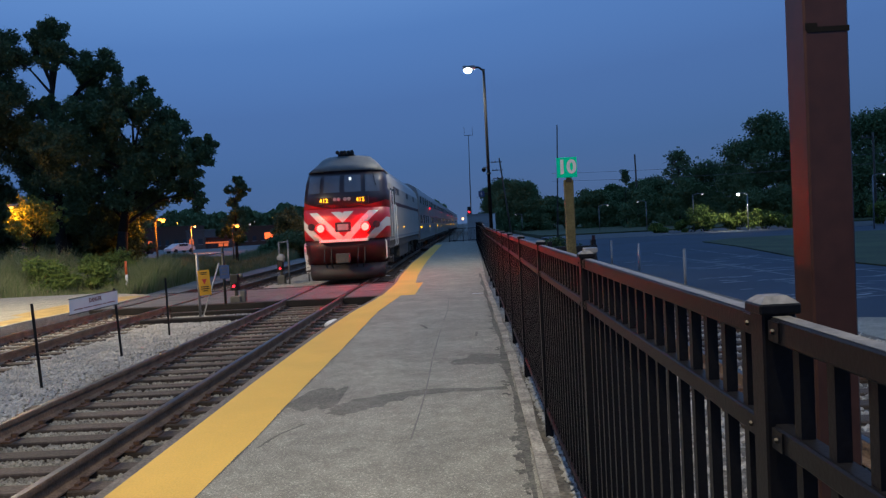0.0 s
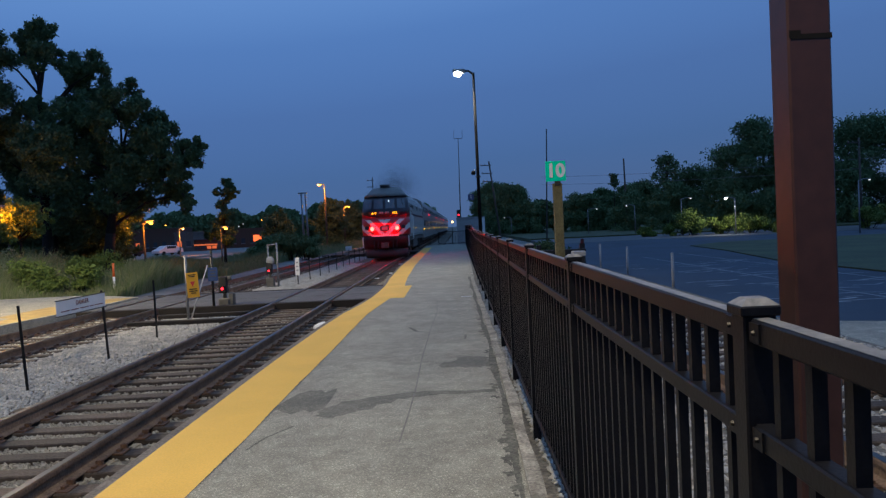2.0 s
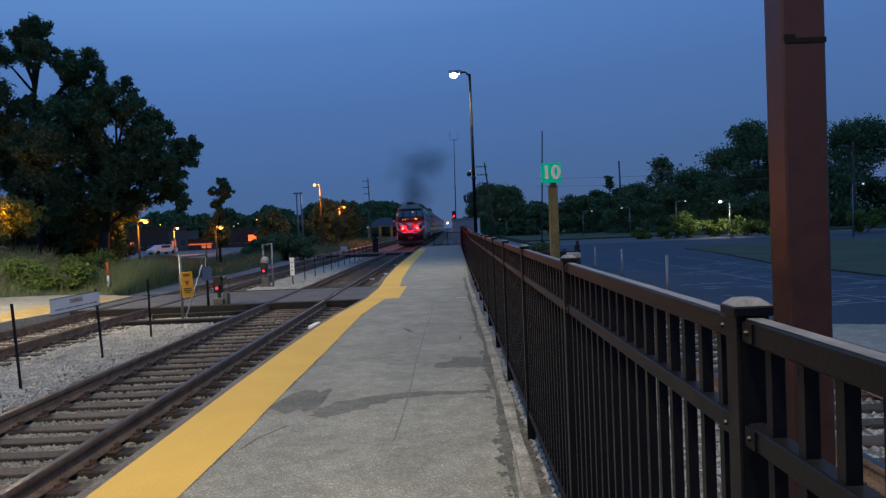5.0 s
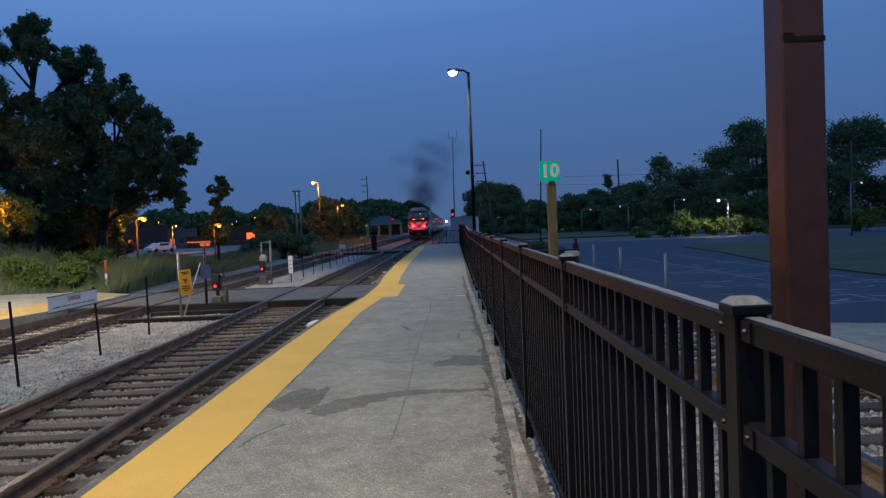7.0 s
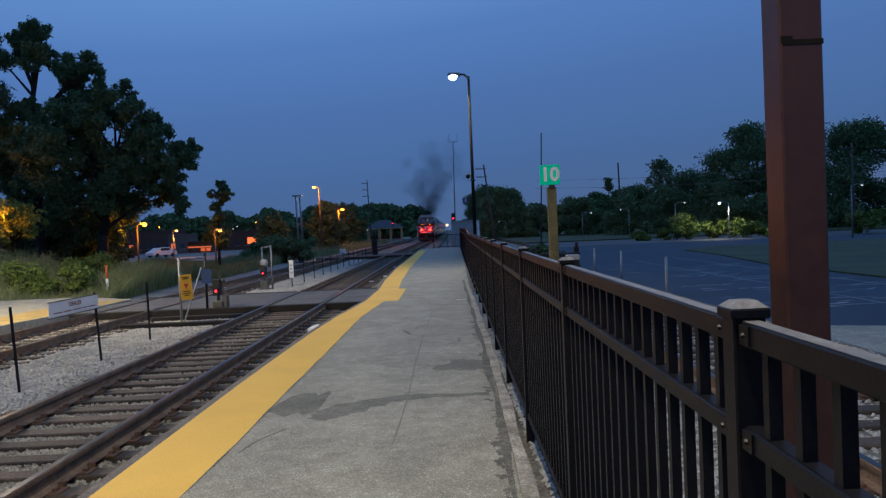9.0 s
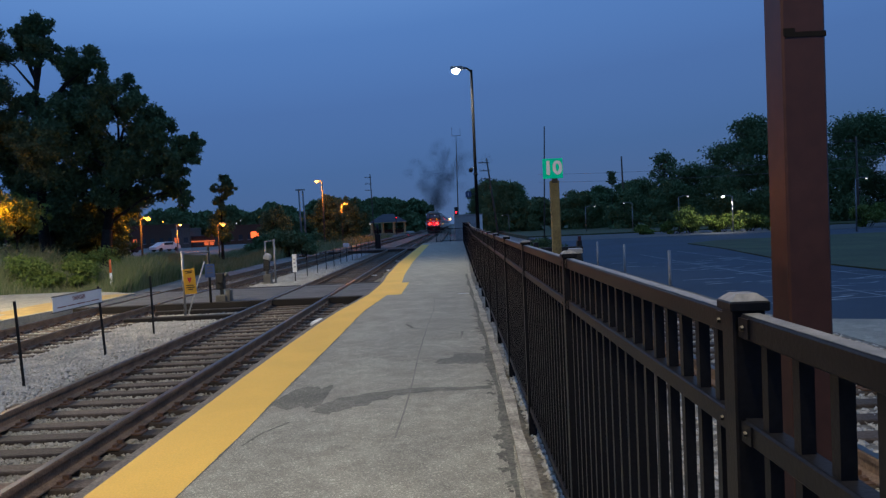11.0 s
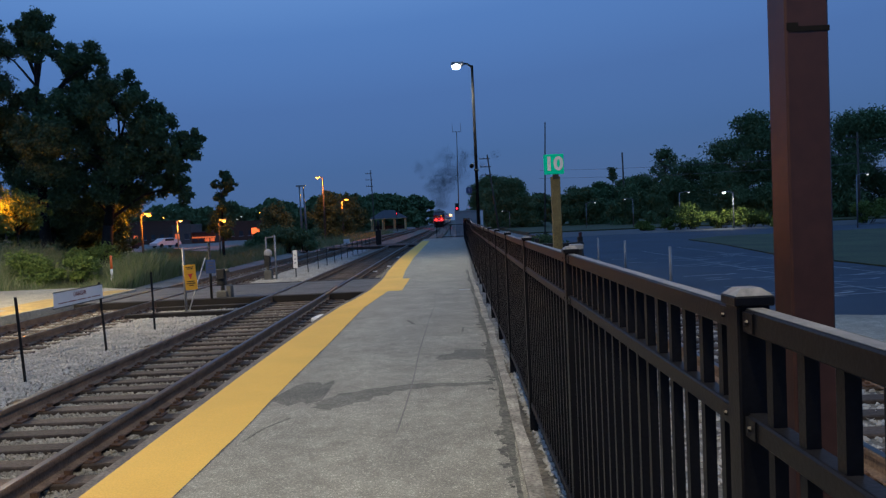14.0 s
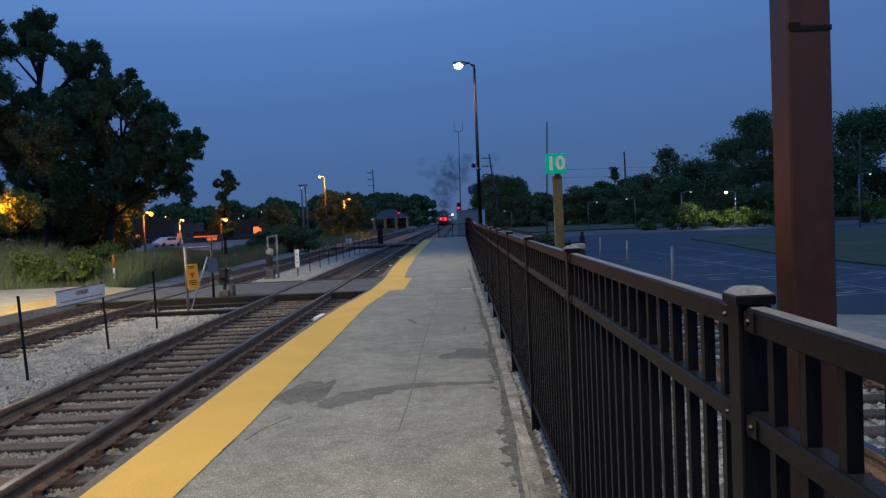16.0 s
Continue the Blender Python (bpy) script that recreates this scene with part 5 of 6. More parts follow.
for k in range(5):
    coaches.append(copy_thing(coaches[0], pose(0, 0, 0)))


def front_y(t):
    """How far down the line the locomotive's nose is."""
    return 25.3 + 9.75 * t + 0.145 * t * t


def motions():
    # the red crossing lamps go dark once the train is gone: each drops back into its head
    for ob in LENSES:
        walk(ob, [(t, pose(0, 0.0 if t < 10.2 else 0.07, 0)) for t in (0, 5, 9.8, 10.0, 10.3, 10.5, 16)])
    times = [0.5 * i for i in range(33)]
    for ob, back in [(loco, 0)] + [(c, 21.3 + 26.1 * k) for k, c in enumerate(coaches)]:
        rows = []
        for t in times:
            y = front_y(t) + back
            rows.append((t, pose(X1 + drift(y), y, 0, 0, 0, -math.degrees(drift(y + 11) - drift(y + 10)))))
        walk(ob, rows)
    for ws, y, r in WHEELS[:4]:
        rows = []
        for k in range(401):
            t = 0.04 * k
            rows.append((t, pose(0, y, r, -math.degrees((front_y(t) - front_y(0)) / r))))
        walk(ws, rows)
    smoke_motion()

# ---- platform side things ----
num = thing("stop_marker_sign", "bright green square sign with a white 10 on a wooden post", "sign", (1.665, 11.5, 0), -2)
part("post", B(-0.045, 0.095, 0.02, 0.16, -0.4, 2.40), M["wood"], num, "square treated wooden post", bevel=0.01)
pn = part("panel", B(-0.155, 0.155, -0.004, 0.004, 2.43, 2.74), M["signgreen"], num, "green reflective panel", bevel=0.002)
lettering("numerals", "10", 0.29, M["white"], pn, pose(0, -0.007, 2.585, 90), bold=0.011)
part("bracket", B(-0.02, 0.07, 0.006, 0.03, 2.36, 2.55), M["darkmetal"], num)

col = thing("steel_column", "brown painted square steel lamp column behind the platform fence", "column", (1.330, 2.88, -0.5))
part("shaft", B(0, 0.169, 0, 0.160, 0, 7.9), M["column"], col, bevel=0.008)
bm = bmesh.new()
tube(bm, (0.08, 0.08, 7.8), (-1.0, -0.6, 7.95), 0.04, 0.035, 8)
tube(bm, (-1.0, -0.6, 7.95), (-1.98, -2.0, 7.95), 0.035, 0.03, 8)
part("lamp_arm", bm, M["column"], col)
part("lamp_head", B(-2.35, -1.9, -2.5, -1.95, 7.86, 7.98), M["grey"], col, "flat grey lamp head", bevel=0.02)
part("strap", B(0.012, 0.170, -0.0025, 0.01, 2.965, 2.985), M["soot"], col, "torn dark tape across the column")
part("patch", B(0.006, 0.05, -0.0022, 0.01, 2.972, 3.0), M["soot"], col)
part("base_plate", B(-0.07, 0.245, -0.07, 0.223, 0.28, 0.31), M["column"], col)

bx = thing("equipment_post", "squat grey cabinet with a pale lid beyond the fence", "cabinet", (1.70, 10.0, -0.3))
part("body", B(-0.06, 0.08, -0.08, 0.08, 0, 1.62), M["darkmetal"], bx, bevel=0.01)
part("lid", B(-0.075, 0.095, -0.10, 0.10, 1.62, 1.69), M["grey"], bx, "pale metal lid", bevel=0.01)

for x, y in ((6.22, 20.9), (6.30, 26.6), (6.22, 31.0)):
    b = thing("bollard", "thin pale metal bollard at the car park's edge", "bollard", (x, y, -0.5), group="bollards at the car park")
    part("tube", T((0, 0, 0), (0, 0, 1.24), 0.042, 0.042, 12), M["grey"], b)
    part("top", T((0, 0, 1.24), (0, 0, 1.26), 0.048, 0.03, 12), M["grey"], b)

bp = thing("buffer_stop", "dark steel buffer stop at the end of the siding", "buffer stop", (X3, 24.6, -0.3))
for s in (-0.75, 0.75):
    part("strut", T((s, 0.1, 0), (s, 0.9, 1.1), 0.07, 0.07, 8), M["darkmetal"], bp)
    part("upright", B(s - 0.08, s + 0.08, 0.85, 1.05, 0, 1.3), M["darkmetal"], bp)
part("beam", B(-0.85, 0.85, 0.75, 0.9, 0.92, 1.12), M["darkmetal"], bp, bevel=0.02)
# no lamp: a red block in place of the train's reflected light
part("lamp", B(0.70, 0.80, 0.8, 0.9, 1.3, 1.46), M["pilotred"], bp, "small dark red block standing for reflected train light")

# ---- between the tracks ----
for y, x in [(10.1, -5.98), (12.57, -6.0), (15.03, -6.15)] + [(31.4 + 2.45 * i, -6.12) for i in range(11)]:
    h = 1.25 if y < 20 else 0.95
    p = thing("fence_stake", "thin dark metal stake standing in the ballast", "stake", (x, y, -0.25), group="stakes between the tracks")
    bm = bmesh.new()
    lean = 0.05 if y < 13 else 0.01
    box(bm, -0.02, 0.02, -0.004, 0.004, 0, h)
    box(bm, -0.004, 0.004, -0.004, 0.02, 0, h)
    for v in bm.verts:
        v.co.x -= lean * v.co.z
    part("stake", bm, M["darkmetal"], p)

dg = thing("danger_sign", "long white warning panel with red lettering between stakes", "sign", (-6.0, 11.78, 0.73))
part("panel", B(-0.008, 0.0, -0.78, 0.78, 0.0, 0.23), M["white"], dg)
for nm, a in (("frame_bar", (-0.012, 0.004, -0.8, 0.8, -0.012, 0.002)), ("frame_bar", (-0.012, 0.004, -0.8, 0.8, 0.229, 0.24))):
    part(nm, B(*a), M["darkmetal"], dg)
lettering("lettering", "DANGER", 0.10, M["dullred"], dg, pose(0.004, 0.0, 0.155, 90, 0, 90))
for i, (a, b) in enumerate(((-0.66, -0.40), (-0.36, -0.12), (-0.08, 0.2), (0.24, 0.36), (0.4, 0.68))):
    part("text_bar", B(0.001, 0.003, a, b, 0.05, 0.066), M["dullred"], dg)

gf = thing("gate_frame", "galvanised pipe frame with a pale brace beside the crossing", "gate frame", (-6.58, 18.05, -0.25))
part("upright", T((0, 0, 0), (0, 0, 1.66), 0.032, 0.032, 10), M["galv"], gf)
part("upright", T((0.22, 1.3, 0), (0.22, 1.3, 1.75), 0.035, 0.035, 10), M["darkmetal"], gf, "dark painted upright")
part("crossbar", T((0, 0, 1.60), (0.22, 1.3, 1.60), 0.024, 0.024, 8), M["galv"], gf)
part("brace", T((0.05, 0.02, 0.05), (0.24, 0.9, 1.35), 0.018, 0.018, 8), M["grey"], gf)
ysn = thing("warning_sign", "tilted yellow warning sign with a red triangle", "sign", (-6.40, 18.1, 0.36))
ysn.matrix_basis = pose(-6.40, 18.02, 0.36, 0, -3, 12)
yp = part("panel", B(-0.14, 0.14, -0.005, 0.005, 0, 0.62), M["signyellow"], ysn, bevel=0.003)
bm = bmesh.new()
v = [bm.verts.new(p) for p in ((-0.06, -0.008, 0.40), (0.06, -0.008, 0.40), (0, -0.008, 0.26))]
bm.faces.new(v)
part("triangle", bm, M["pinkred"], yp, "red triangle")
for z, w in ((0.55, 0.09), (0.51, 0.07), (0.2, 0.09), (0.15, 0.1), (0.1, 0.06)):
    part("text_bar", B(-w, w, -0.008, -0.006, z, z + 0.022), M["darkmetal"], yp)
part("clamp", B(-0.20, -0.1, 0.006, 0.03, 0.28, 0.33), M["galv"], ysn)
bl = thing("crossing_sign", "small blue sign on the gate's dark upright", "sign", (-6.28, 19.28, 0.72))
part("panel", B(-0.17, 0.09, -0.006, 0.006, -0.05, 0.31), M["signblue"], bl, bevel=0.003)
for z, w in ((0.22, 0.08), (0.14, 0.06), (0.06, 0.08)):
    part("text_bar", B(-0.04 - w, -0.04 + w, -0.009, -0.007, z, z + 0.022), M["conduit"], bl)


LENSES = []


def dwarf_signal(x, y, disc):
    s = thing("dwarf_signal", "low grey track signal with a red lamp beside the crossing", "signal", (x, y, -0.25), group="dwarf signals")
    part("pedestal", B(-0.15, 0.15, -0.13, 0.13, 0, 0.42), M["signalgrey"], s, bevel=0.03)
    part("foot", B(-0.22, 0.22, -0.2, 0.2, 0, 0.09), M["signalgrey"], s, bevel=0.01)
    part("stem", T((0, 0, 0.42), (0, 0, 0.75), 0.05, 0.05, 10), M["signalgrey"], s)
    hd = part("head", B(-0.13, 0.09, -0.1, 0.1, 0.56, 1.0), M["black"], s, bevel=0.02)
    bm = bmesh.new()
    ball(bm, (-0.03, -0.105, 0.68), 0.036, 2, (1, 0.4, 1))
    LENSES.append(part("lens", bm, M["redlamp"], hd, "red lens, lit while the train passes"))
    part("hood", B(-0.1, 0.05, -0.2, -0.1, 0.75, 0.765), M["black"], hd)
    if disc:
        bm = bmesh.new()
        ball(bm, (0.02, 0, 1.06), 0.17, 2, (1, 0.7, 1))
        part("cover", bm, M["grey"], s, "pale round cover")
    else:
        part("case", B(0.12, 0.27, -0.1, 0.1, 0.22, 0.56), M["signalgrey"], s, bevel=0.03)
        part("bell", T((0.15, 0, 0.9), (0.15, 0, 1.0), 0.06, 0.05, 10), M["signalgrey"], s)
    return s


dwarf_signal(-6.18, 19.75, False)
dwarf_signal(-7.05, 28.3, True)
g2 = thing("gate_frame", "galvanised pipe frame between the tracks past the crossing", "gate frame", (-6.75, 28.3, -0.25))
part("upright", T((0, 0, 0), (0, 0, 1.75), 0.035, 0.035, 10), M["galv"], g2)
part("upright", T((-0.42, 0.3, 0), (-0.42, 0.3, 1.7), 0.03, 0.03, 10), M["galv"], g2)
part("crossbar", T((0, 0, 1.7), (-0.42, 0.3, 1.66), 0.025, 0.025, 8), M["galv"], g2)
wp = thing("marker_post", "white flat marker post on a dark stake", "marker post", (-6.1, 28.8, -0.25))
part("stake", B(-0.015, 0.025, -0.01, 0.01, 0, 0.5), M["darkmetal"], wp)
part("blade", B(-0.085, 0.085, -0.012, 0.012, 0.42, 1.12), M["white"], wp, "white flat blade", bevel=0.006)
for z in (0.6, 0.75, 0.9):
    part("mark_bar", B(-0.04, 0.04, -0.016, -0.0125, z, z + 0.05), M["grey"], wp)
om = thing("marker_post", "orange and white pipeline marker post in the weeds", "marker post", (-14.0, 30.2, -0.5))
part("lower", T((0, 0, 0), (0, 0, 0.9), 0.05, 0.05, 10), M["white"], om)
part("upper", T((0, 0, 0.9), (0, 0, 1.45), 0.052, 0.045, 10), M["orange"], om, "orange cap")
stone = thing("white_bag", "crumpled white plastic bag beside the rail", "litter", (-2.72, 15.0, -0.2))
bm = bmesh.new()
ball(bm, (0, 0, 0.07), 0.16, 3, (1.2, 0.8, 0.6))
for v in bm.verts:
    v.co += 0.03 * noise.noise_vector(v.co * 9)
part("bag", bm, M["white"], stone)
lit = thing("paper_scrap", "small white scrap lying on the platform", "litter", (0.28, 16.6, 0.205))
part("paper", B(-0.12, 0.12, -0.03, 0.03, 0, 0.006), M["white"], lit, bevel=0.002)
for i, (x, y) in enumerate(((-2.75, 33.0), (-2.6, 35.5), (-3.1, 29.8), (-2.9, 41))):
    b = thing("paper_scrap", "pale scrap of litter in the ballast", "litter", (x, y, -0.2))
    part("paper", B(-0.12, 0.1, -0.05, 0.05, 0, 0.05), M["white"], b, bevel=0.01)

# the second crossing and its dark post
c2 = thing("pedestrian_crossing", "dark plank crossing at the platform's far end", "crossing", kind="structure")
for i in range(4):
    part("plank", B(-10.0, -2.3, 56.5 + 1.4 * i, 57.86 + 1.4 * i, -0.2, -0.015 + 0.018), M["tie"], c2, bevel=0.01)
dp = thing("crossing_post", "dark steel signal post beside the far crossing", "post", (-5.85, 60.5, -0.3))
part("cabinet", B(-0.22, 0.22, -0.2, 0.2, 0, 1.5), M["darkmetal"], dp, bevel=0.02)
part("mast", T((0, 0, 1.5), (0, 0, 2.3), 0.1, 0.1, 10), M["darkmetal"], dp)
wb = thing("relay_box", "small white relay box beside the second track", "box", (-10.9, 77.6, -0.5))
part("case", B(-0.3, 0.3, -0.2, 0.2, 0, 0.7), M["white"], wb, bevel=0.02)

# ---- shelter beyond the far crossing ----
sh = thing("platform_shelter", "small hip-roofed wooden platform shelter, faintly lit", "shelter", (-13.9, 170, -0.3))
part("floor_slab", B(-4.4, 4.4, -2.2, 2.2, 0, 0.45), M["concrete"], sh)
bm = bmesh.new()
lo = [bm.verts.new(p) for p in ((-4.3, -2.2, 3.0), (4.3, -2.2, 3.0), (4.3, 2.2, 3.0), (-4.3, 2.2, 3.0))]
hi = [bm.verts.new(p) for p in ((-1.2, 0, 4.9), (1.2, 0, 4.9))]
bm.faces.new(lo)
bm.faces.new((lo[0], lo[1], hi[1], hi[0]))
bm.faces.new((lo[2], lo[3], hi[0], hi[1]))
bm.faces.new((lo[1], lo[2], hi[1]))
bm.faces.new((lo[3], lo[0], hi[0]))
part("roof", bm, M["roof"], sh, "grey hipped roof")
part("fascia", B(-4.2, 4.2, -2.15, 2.15, 2.85, 3.0), M["cream"], sh)
for x in (-3.8, -1.3, 1.3, 3.8):
    for y in (-1.9, 1.9):
        part("pillar", B(x - 0.12, x + 0.12, y - 0.12, y + 0.12, 0.45, 2.85), M["cream"], sh)
part("back_wall", B(-3.7, 3.7, 1.95, 2.05, 0.45, 1.3), M["darkmetal"], sh)
part("eave_lamp", B(-4.1, -3.8, -2.3, -2.15, 2.7, 2.8), M["dimlamp"], sh, "small white eave lamp")

# ---- masts, poles and lamps in the distance ----
ms = thing("radio_mast", "slender mast with short antennas beyond the platform", "mast", (1.2, 90, -0.5))
part("lower_tube", T((0, 0, 0), (0.1, 0, 7.4), 0.075, 0.065, 8), M["polewood"], ms)
part("upper_tube", T((0.1, 0, 7.4), (0.2, 0, 12.9), 0.05, 0.035, 8), M["polewood"], ms)
bm = bmesh.new()
tube(bm, (-0.3, 0, 12.9), (0.7, 0, 12.9), 0.03, 0.03, 6)
for x in (-0.3, 0.7):
    tube(bm, (x, 0, 12.9), (x, 0, 13.9), 0.02, 0.02, 6)
part("antenna", bm, M["polewood"], ms)
rs = thing("track_signal", "trackside signal head showing a red lamp", "signal", (0.98, 88, -0.5))
part("mast", T((0, 0, 0), (0, 0, 3.3), 0.07, 0.07, 8), M["darkmetal"], rs)
part("head", B(-0.2, 0.2, -0.15, 0.05, 3.2, 4.2), M["black"], rs, bevel=0.03)
bm = bmesh.new()
ball(bm, (0, -0.17, 3.58), 0.11, 2, (1, 0.4, 1))
part("lens", bm, M["redlamp"], rs, "lit red lens")
rs2 = thing("track_signal", "trackside signal with a red lamp beside the shelter", "signal", (-11.3, 160, -0.5))
part("mast", T((0, 0, 0), (0, 0, 4.3), 0.07, 0.07, 8), M["darkmetal"], rs2)
part("head", B(-0.2, 0.2, -0.12, 0.05, 3.7, 4.6), M["black"], rs2, bevel=0.03)
bm = bmesh.new()
ball(bm, (0, -0.14, 4.1), 0.12, 2, (1, 0.4, 1))
part("lens", bm, M["redlamp"], rs2, "lit red lens")
hl = thing("distant_headlamp", "warm bright headlamp far down the line", "lamp", (0.30, 150, -0.45))
part("post", T((0, 0, -0.05), (0, 0, 2.8), 0.035, 0.035, 8), M["polecoat"], hl)
bm = bmesh.new()
ball(bm, (0.06, -0.1, 3.1), 0.25, 2)
part("lens", bm, M["whiteglow"], hl)
eb = thing("equipment_building", "pale grey flat-roofed equipment building beyond the platform", "building", (2.25, 76, -0.5))
part("wall", B(-1.62, 1.2, -0.9, 1.6, 0, 3.05), M["boxwall"], eb, bevel=0.02)
part("roof_edge", B(-1.69, 1.27, -0.97, 1.67, 3.05, 3.15), M["boxwall"], eb)
part("door", B(-0.4, 0.5, -0.94, -0.9, 0.2, 2.2), M["grey"], eb)
part("corner_trim", B(0.95, 1.22, -0.95, -0.9, 0, 3.05), M["white"], eb)


def utility_pole(label, x, y, h, lean=0.0, arms=2, r=0.13, side=1):
    p = thing("utility_pole", label, "utility pole", (x, y, -0.5))
    part("pole", T((0, 0, 0), (lean, 0, h), r, r * 0.7, 8), M["polewood"], p)
    for i in range(arms):
        z = h * (0.95 - 0.1 * i)
        cx = lean * z / h
        part("crossarm", B(cx - 1.15, cx + 0.25, -0.07, 0.05, z - 0.05, z + 0.05), M["polewood"], p)
        for dx in (-1.05, -0.6):
            part("insulator", T((cx + dx, 0, z + 0.06), (cx + dx, 0, z + 0.22), 0.05, 0.04, 6), M["grey"], p)
    return p


utility_pole("leaning weathered utility pole with crossarms beyond the platform", 6.41, 95, 10.4, -1.15, 3)
utility_pole("tall weathered utility pole with crossarms beyond the woods", -15.2, 150, 13.0, -0.3, 3)
utility_pole("weathered utility pole beside the car park trees", 41.6, 75, 9.2, -0.1, 1)
utility_pole("thin bare pole standing above the woods", 26.3, 110, 11.1, -0.2, 0, 0.16)
utility_pole("tall thin pole behind the green sign", 7.73, 60, 9.8, 0.38, 0, 0.065)
tw = thing("twin_poles", "pair of pale unlit floodlight poles beside the tracks", "light pole", (-17.0, 85, -0.5))
part("pole", T((0, 0, 0), (-0.1, 0, 6.9), 0.13, 0.09, 8), M["galv"], tw)
part("pole", T((0.45, 0.3, 0), (0.3, 0.3, 6.8), 0.13, 0.09, 8), M["galv"], tw)
part("floodlight_bar", B(-0.45, 0.6, -0.1, 0.1, 6.85, 7.02), M["grey"], tw)

street_lamp("tall sodium street lamp glowing orange beside the tracks", -15.2, 90, 8.1, M["sodium"], -0.35, metal="polewood", r=0.11, head=0.3)
street_lamp("sodium street lamp beside the shrubs", -15.15, 105, 5.75, M["sodium"], 0.6, metal="polewood", r=0.13, head=0.2)
street_lamp("sodium street lamp among the dark oaks", -18.0, 43, 3.35, M["sodium"], 0.22, metal="polewood", r=0.07, head=0.26)
street_lamp("sodium street lamp before the small tree", -16.92, 54, 2.95, M["sodium"], 0.15, metal="polewood", r=0.055, head=0.27)
street_lamp("sodium street lamp under the oak leaves", -21.75, 36, 4.25, M["sodium"], -0.2, metal="polewood", r=0.08, head=0.26)
street_lamp("distant sodium street lamp", -37.4, 160, 5.9, M["sodium"], 0.5, metal="polewood", r=0.12, head=0.4)
street_lamp("car park lamp shining white on the bushes", 26.7, 69.4, 3.65, M["led"], -0.65, metal="galv", r=0.07, head=0.24)
for x, y, h, reach in ((22.9, 73.3, 3.9, 0.8), (21.5, 86.2, 3.7, -0.8), (17.5, 94, 3.6, 1.0), (9.75, 118.8, 3.2, -0.9), (31.2, 56.6, 4.3, 0.7)):
    street_lamp("small curved car park lamp before the woods", x, y, h, M["dimlamp"], reach, metal="galv", r=0.06, head=0.16)

street_lamp("small pale lamp standard beside the parked cars", -37.0, 100, 3.7, M["dimlamp"], 0.3, metal="galv", r=0.09, head=0.25)

# ---- far car park on the left ----
def parked_car(label, x, y, rz, paint):
    c = thing("parked_car", label, "car", (x, y, -0.5), rz, group="parked cars")
    bm = bmesh.new()
    prof = [(-2.2, 0.35), (-2.25, 0.75), (-1.5, 0.95), (-0.8, 1.42), (0.9, 1.45), (1.7, 1.0), (2.2, 0.9), (2.25, 0.35)]
    a = [bm.verts.new((x, -0.85, z)) for x, z in prof]
    b = [bm.verts.new((x, 0.85, z)) for x, z in prof]
    for i in range(len(prof)):
        j = (i + 1) % len(prof)
        bm.faces.new((a[i], a[j], b[j], b[i]))
    bm.faces.new(a)
    bm.faces.new(b)
    bd = part("body", bm, paint, c, bevel=0.05)
    for s in (-1, 1):
        part("window", B(-0.75, 0.85, *sorted((s * 0.85, s * 0.87)), 1.0, 1.36), M["glass"], bd)
        for xx in (-1.4, 1.4):
            part("wheel", T((xx, s * 0.7, 0.32), (xx, s * 0.88, 0.32), 0.32, 0.32, 14), M["black"], c)
    return c


parked_car("pale parked car under the street lamps", -43.0, 111, 60, M["white"])
parked_car("dark parked car under the street lamps", -49.5, 112, 40, M["locodark"])


def block(label, x, y, w, d, h, rows, lit, wall):
    t = thing("building", label, "building", (x, y, -0.5))
    wl_ = part("wall", B(-w / 2, w / 2, 0, d, 0, h), wall, t)
    part("parapet", B(-w / 2 - 0.1, w / 2 + 0.1, -0.1, d, h, h + 0.3), wall, t)
    n = max(2, int(w / 1.7))
    for i in range(n):
        for j in range(rows):
            xx, z = -w / 2 + w * (i + 0.5) / n, 0.9 + 2.9 * j
            wd = part("window", B(xx - 0.4, xx + 0.4, -0.04, 0.02, z, z + 1.0), M["winglow"] if (i, j) in lit else M["glass"], t)
            part("sill", B(xx - 0.5, xx + 0.5, -0.1, 0.0, z - 0.1, z), M["grey"], wd)
    return t


block("low brick building with a red-lit window", -42.5, 150, 13, 8, 3.6, 1, {(5, 0)}, M["brick"])
block("low pale building with lit windows behind parked cars", -49.2, 135, 3.4, 6, 3.3, 1, {(0, 0)}, M["signalgrey"])
block("distant brick building behind the oaks", -66, 150, 20, 9, 4.4, 1, {(2, 0), (6, 0)}, M["brick"])
st = thing("store_canopy", "low store front with an orange-lit canopy", "building", (-45.4, 135, -0.5))
part("wall", B(-2.1, 2.1, 0.6, 4.0, 0, 2.0), M["brick"], st)
part("fascia", B(-2.2, 2.2, 0.3, 0.6, 0.95, 1.2), M["winglow"], st, "glowing orange fascia")
part("roof", B(-2.3, 2.3, 0.2, 4.1, 2.0, 2.15), M["roof"], st)
for x in (-1.6, -0.5, 0.6, 1.6):
    part("window", B(x - 0.4, x + 0.4, 0.56, 0.62, 0.3, 0.85), M["winglow"] if x > 0 else M["glass"], st)
lsg = thing("lit_store_sign", "square orange-red lit sign on a brick wall", "sign", (-39.5, 150.02, 1.3))
part("frame", B(-0.95, 0.95, -0.2, 0.0, -0.75, 0.75), M["darkmetal"], lsg)
part("lit_panel", B(-0.85, 0.85, -0.22, -0.19, -0.65, 0.65), M["signglow"], lsg, "glowing orange-red panel")
r9 = random.Random(9)
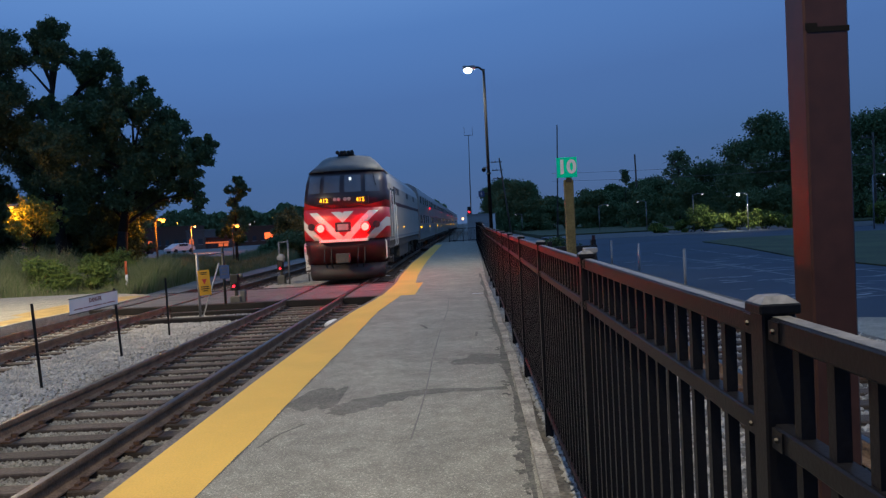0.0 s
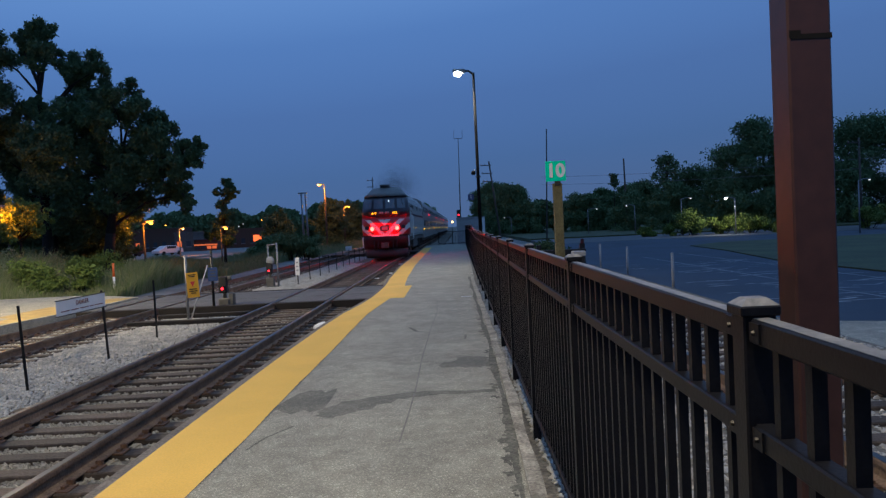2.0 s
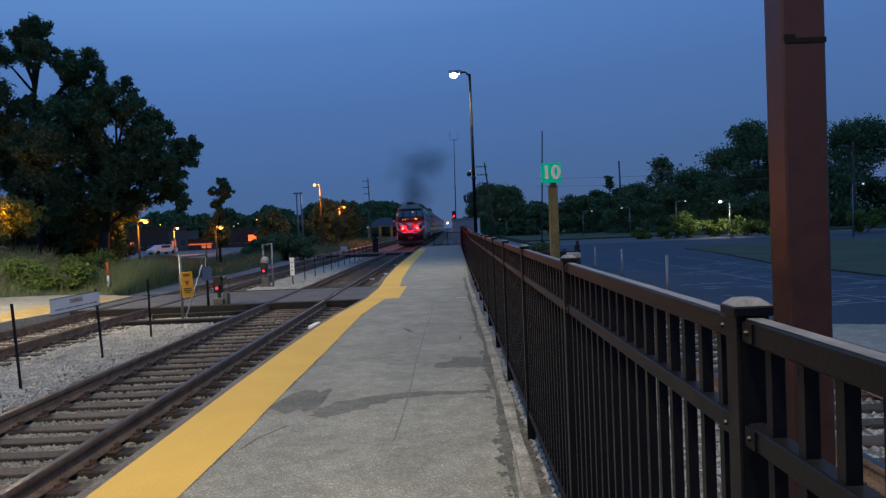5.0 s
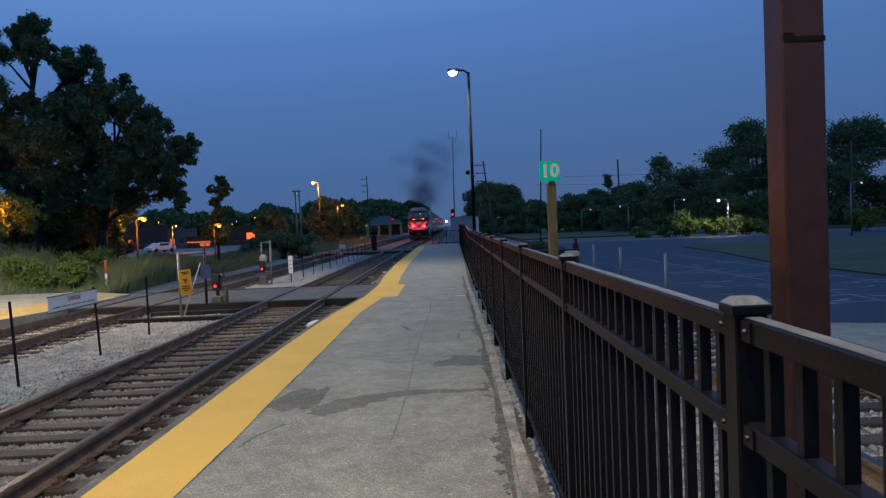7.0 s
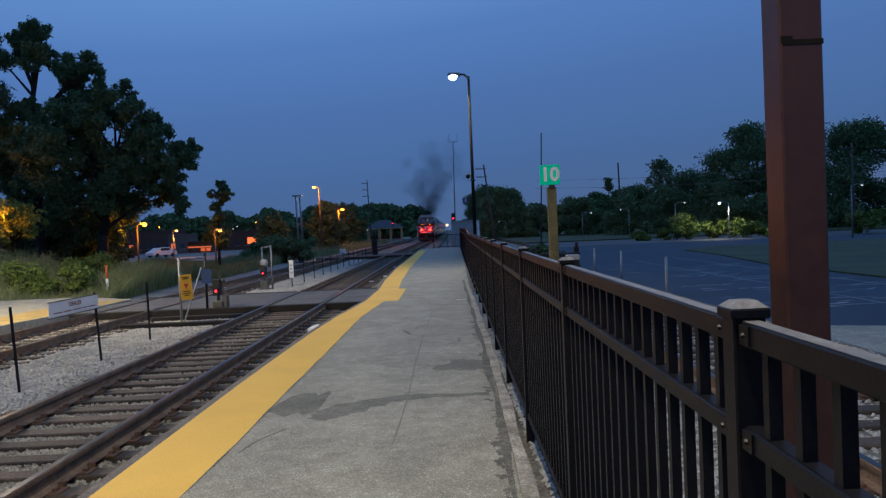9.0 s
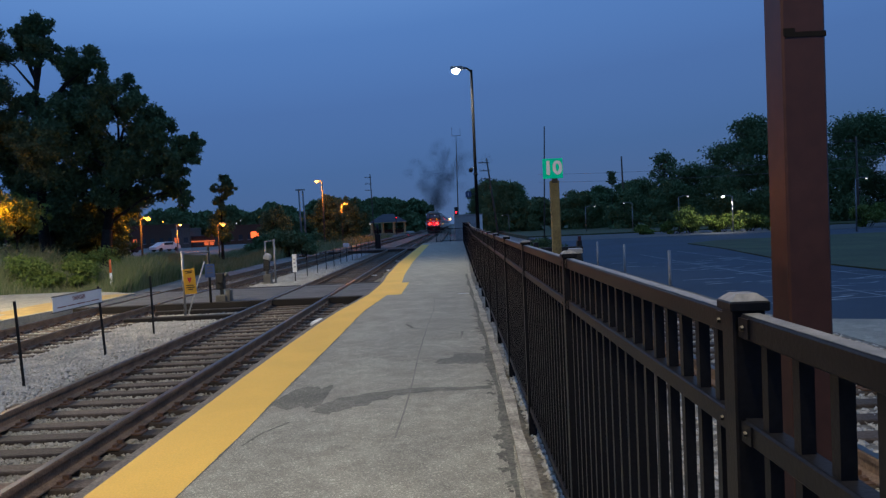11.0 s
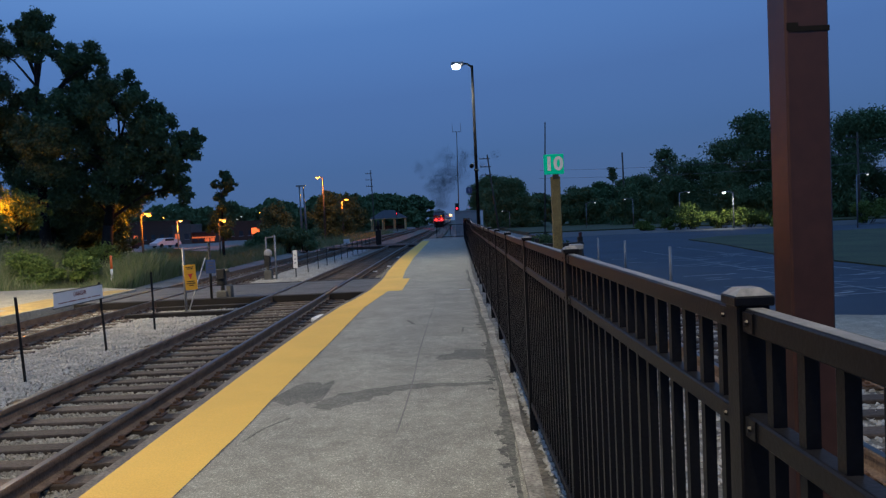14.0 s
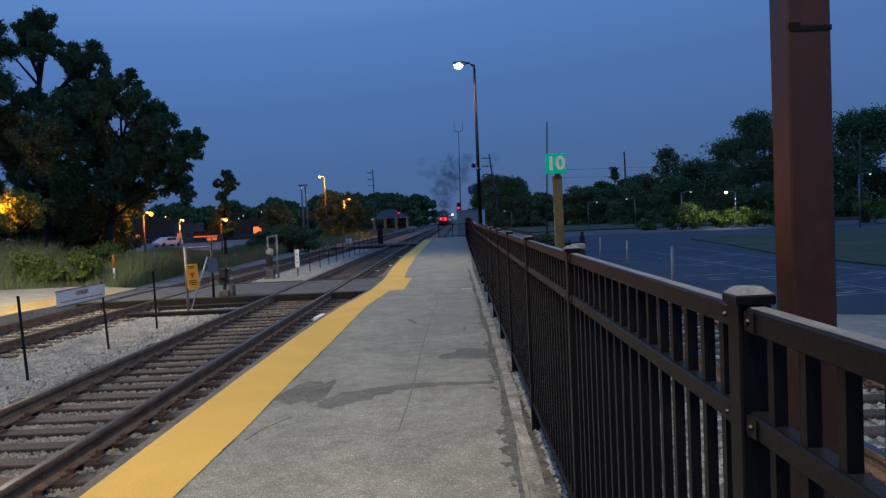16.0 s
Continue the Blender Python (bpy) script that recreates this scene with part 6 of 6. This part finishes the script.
for i in range(12):
    x = -70 + 36 * r9.random()
    t = thing("distant_lamp", "tiny distant lamp among dark trees", "lamp", (x, 165 + 20 * r9.random(), -0.5))
    h = r9.uniform(3.0, 7.0)
    part("post", T((0, 0, 0), (0, 0, h), 0.06, 0.05, 6), M["polewood"], t)
    bm = bmesh.new()
    ball(bm, (0, 0, h), 0.13, 1)
    part("lens", bm, M["sodium"] if i % 3 else M["dimlamp"], t)

bmw = bmesh.new()
for za, zb, ya in ((7.6, 8.0, 74), (6.6, 7.0, 74.3)):
    prev = None
    for i in range(21):
        s = i / 20
        p = Vector((12 + 58 * s, 96 - 36 * s, za + (zb - za) * s - 2.2 * 4 * s * (1 - s) * 0.5))
        if prev is not None:
            tube(bmw, prev, p, 0.02, 0.02, 4)
        prev = p
tagged(part("overhead_wires", bmw, M["galv"]), "thin overhead wires sagging before the woods", "wire", kind="stuff")

# ---- exhaust smoke: loose clouds of soot, set free one after another ----


def soot(seed, n, spread):
    r = np.random.RandomState(seed)
    p = r.normal(size=(n * 2, 3)) * spread
    p = p[np.linalg.norm(p, axis=1) < 1.4][:n]
    n = len(p)
    a, b = r.normal(size=(n, 3)), r.normal(size=(n, 3))
    a *= 0.006 / np.linalg.norm(a, axis=1)[:, None]
    b *= 0.006 / np.linalg.norm(b, axis=1)[:, None]
    v = np.stack([p - a - b, p + a - b, p + a + b, p - a + b], 1).reshape(-1, 3)
    me = bpy.data.meshes.new("puff")
    me.from_pydata(v.tolist(), [], [(4 * i, 4 * i + 1, 4 * i + 2, 4 * i + 3) for i in range(n)])
    me.materials.append(M["soot"])
    return me


DENSE, THIN = [soot(200 + i, 2700, 0.66) for i in range(3)], [soot(210 + i, 7600, 0.95) for i in range(3)]
smoke = thing("exhaust_smoke", "dark diesel exhaust rising from the departing locomotive", "smoke", kind="stuff")
puffs = []
for i in range(150):
    rise = 0.4 + 19.0 * (i / 149) ** 1.5
    ob = new("puff", (DENSE if rise < 4.5 else THIN)[i % 3])
    ob.parent = smoke
    puffs.append((ob, rise))


def smoke_motion():
    """The plume follows the locomotive; its puffs leave the stack, rise and settle at their heights."""
    walk(smoke, [(0.5 * k, pose(X1 + drift(front_y(0.5 * k) + 7.4), front_y(0.5 * k) + 7.4, 0)) for k in range(33)])
    r = random.Random(77)
    for ob, rise in puffs:
        out = 0.5 + 0.36 * rise
        dx, dy = 0.2 * rise + r.gauss(0, out), -1.1 * rise + r.gauss(0, out)
        born = 0.3 + 0.16 * rise + r.uniform(0, 8.5)
        spin = r.uniform(-60, 60)
        rows = []
        for k in range(33):
            s = 1 - math.exp(-max(0.0, 0.5 * k - born) * (1.1 / (1 + 0.28 * rise)))
            drift_t = 0.35 * math.sin(0.5 * k * 0.8 + spin) * s
            rows.append((0.5 * k, pose(dx * s + drift_t, dy * s, 2.95 + (rise + 1.9) * s, 0, 0, spin * s)))
        walk(ob, rows)


motions()
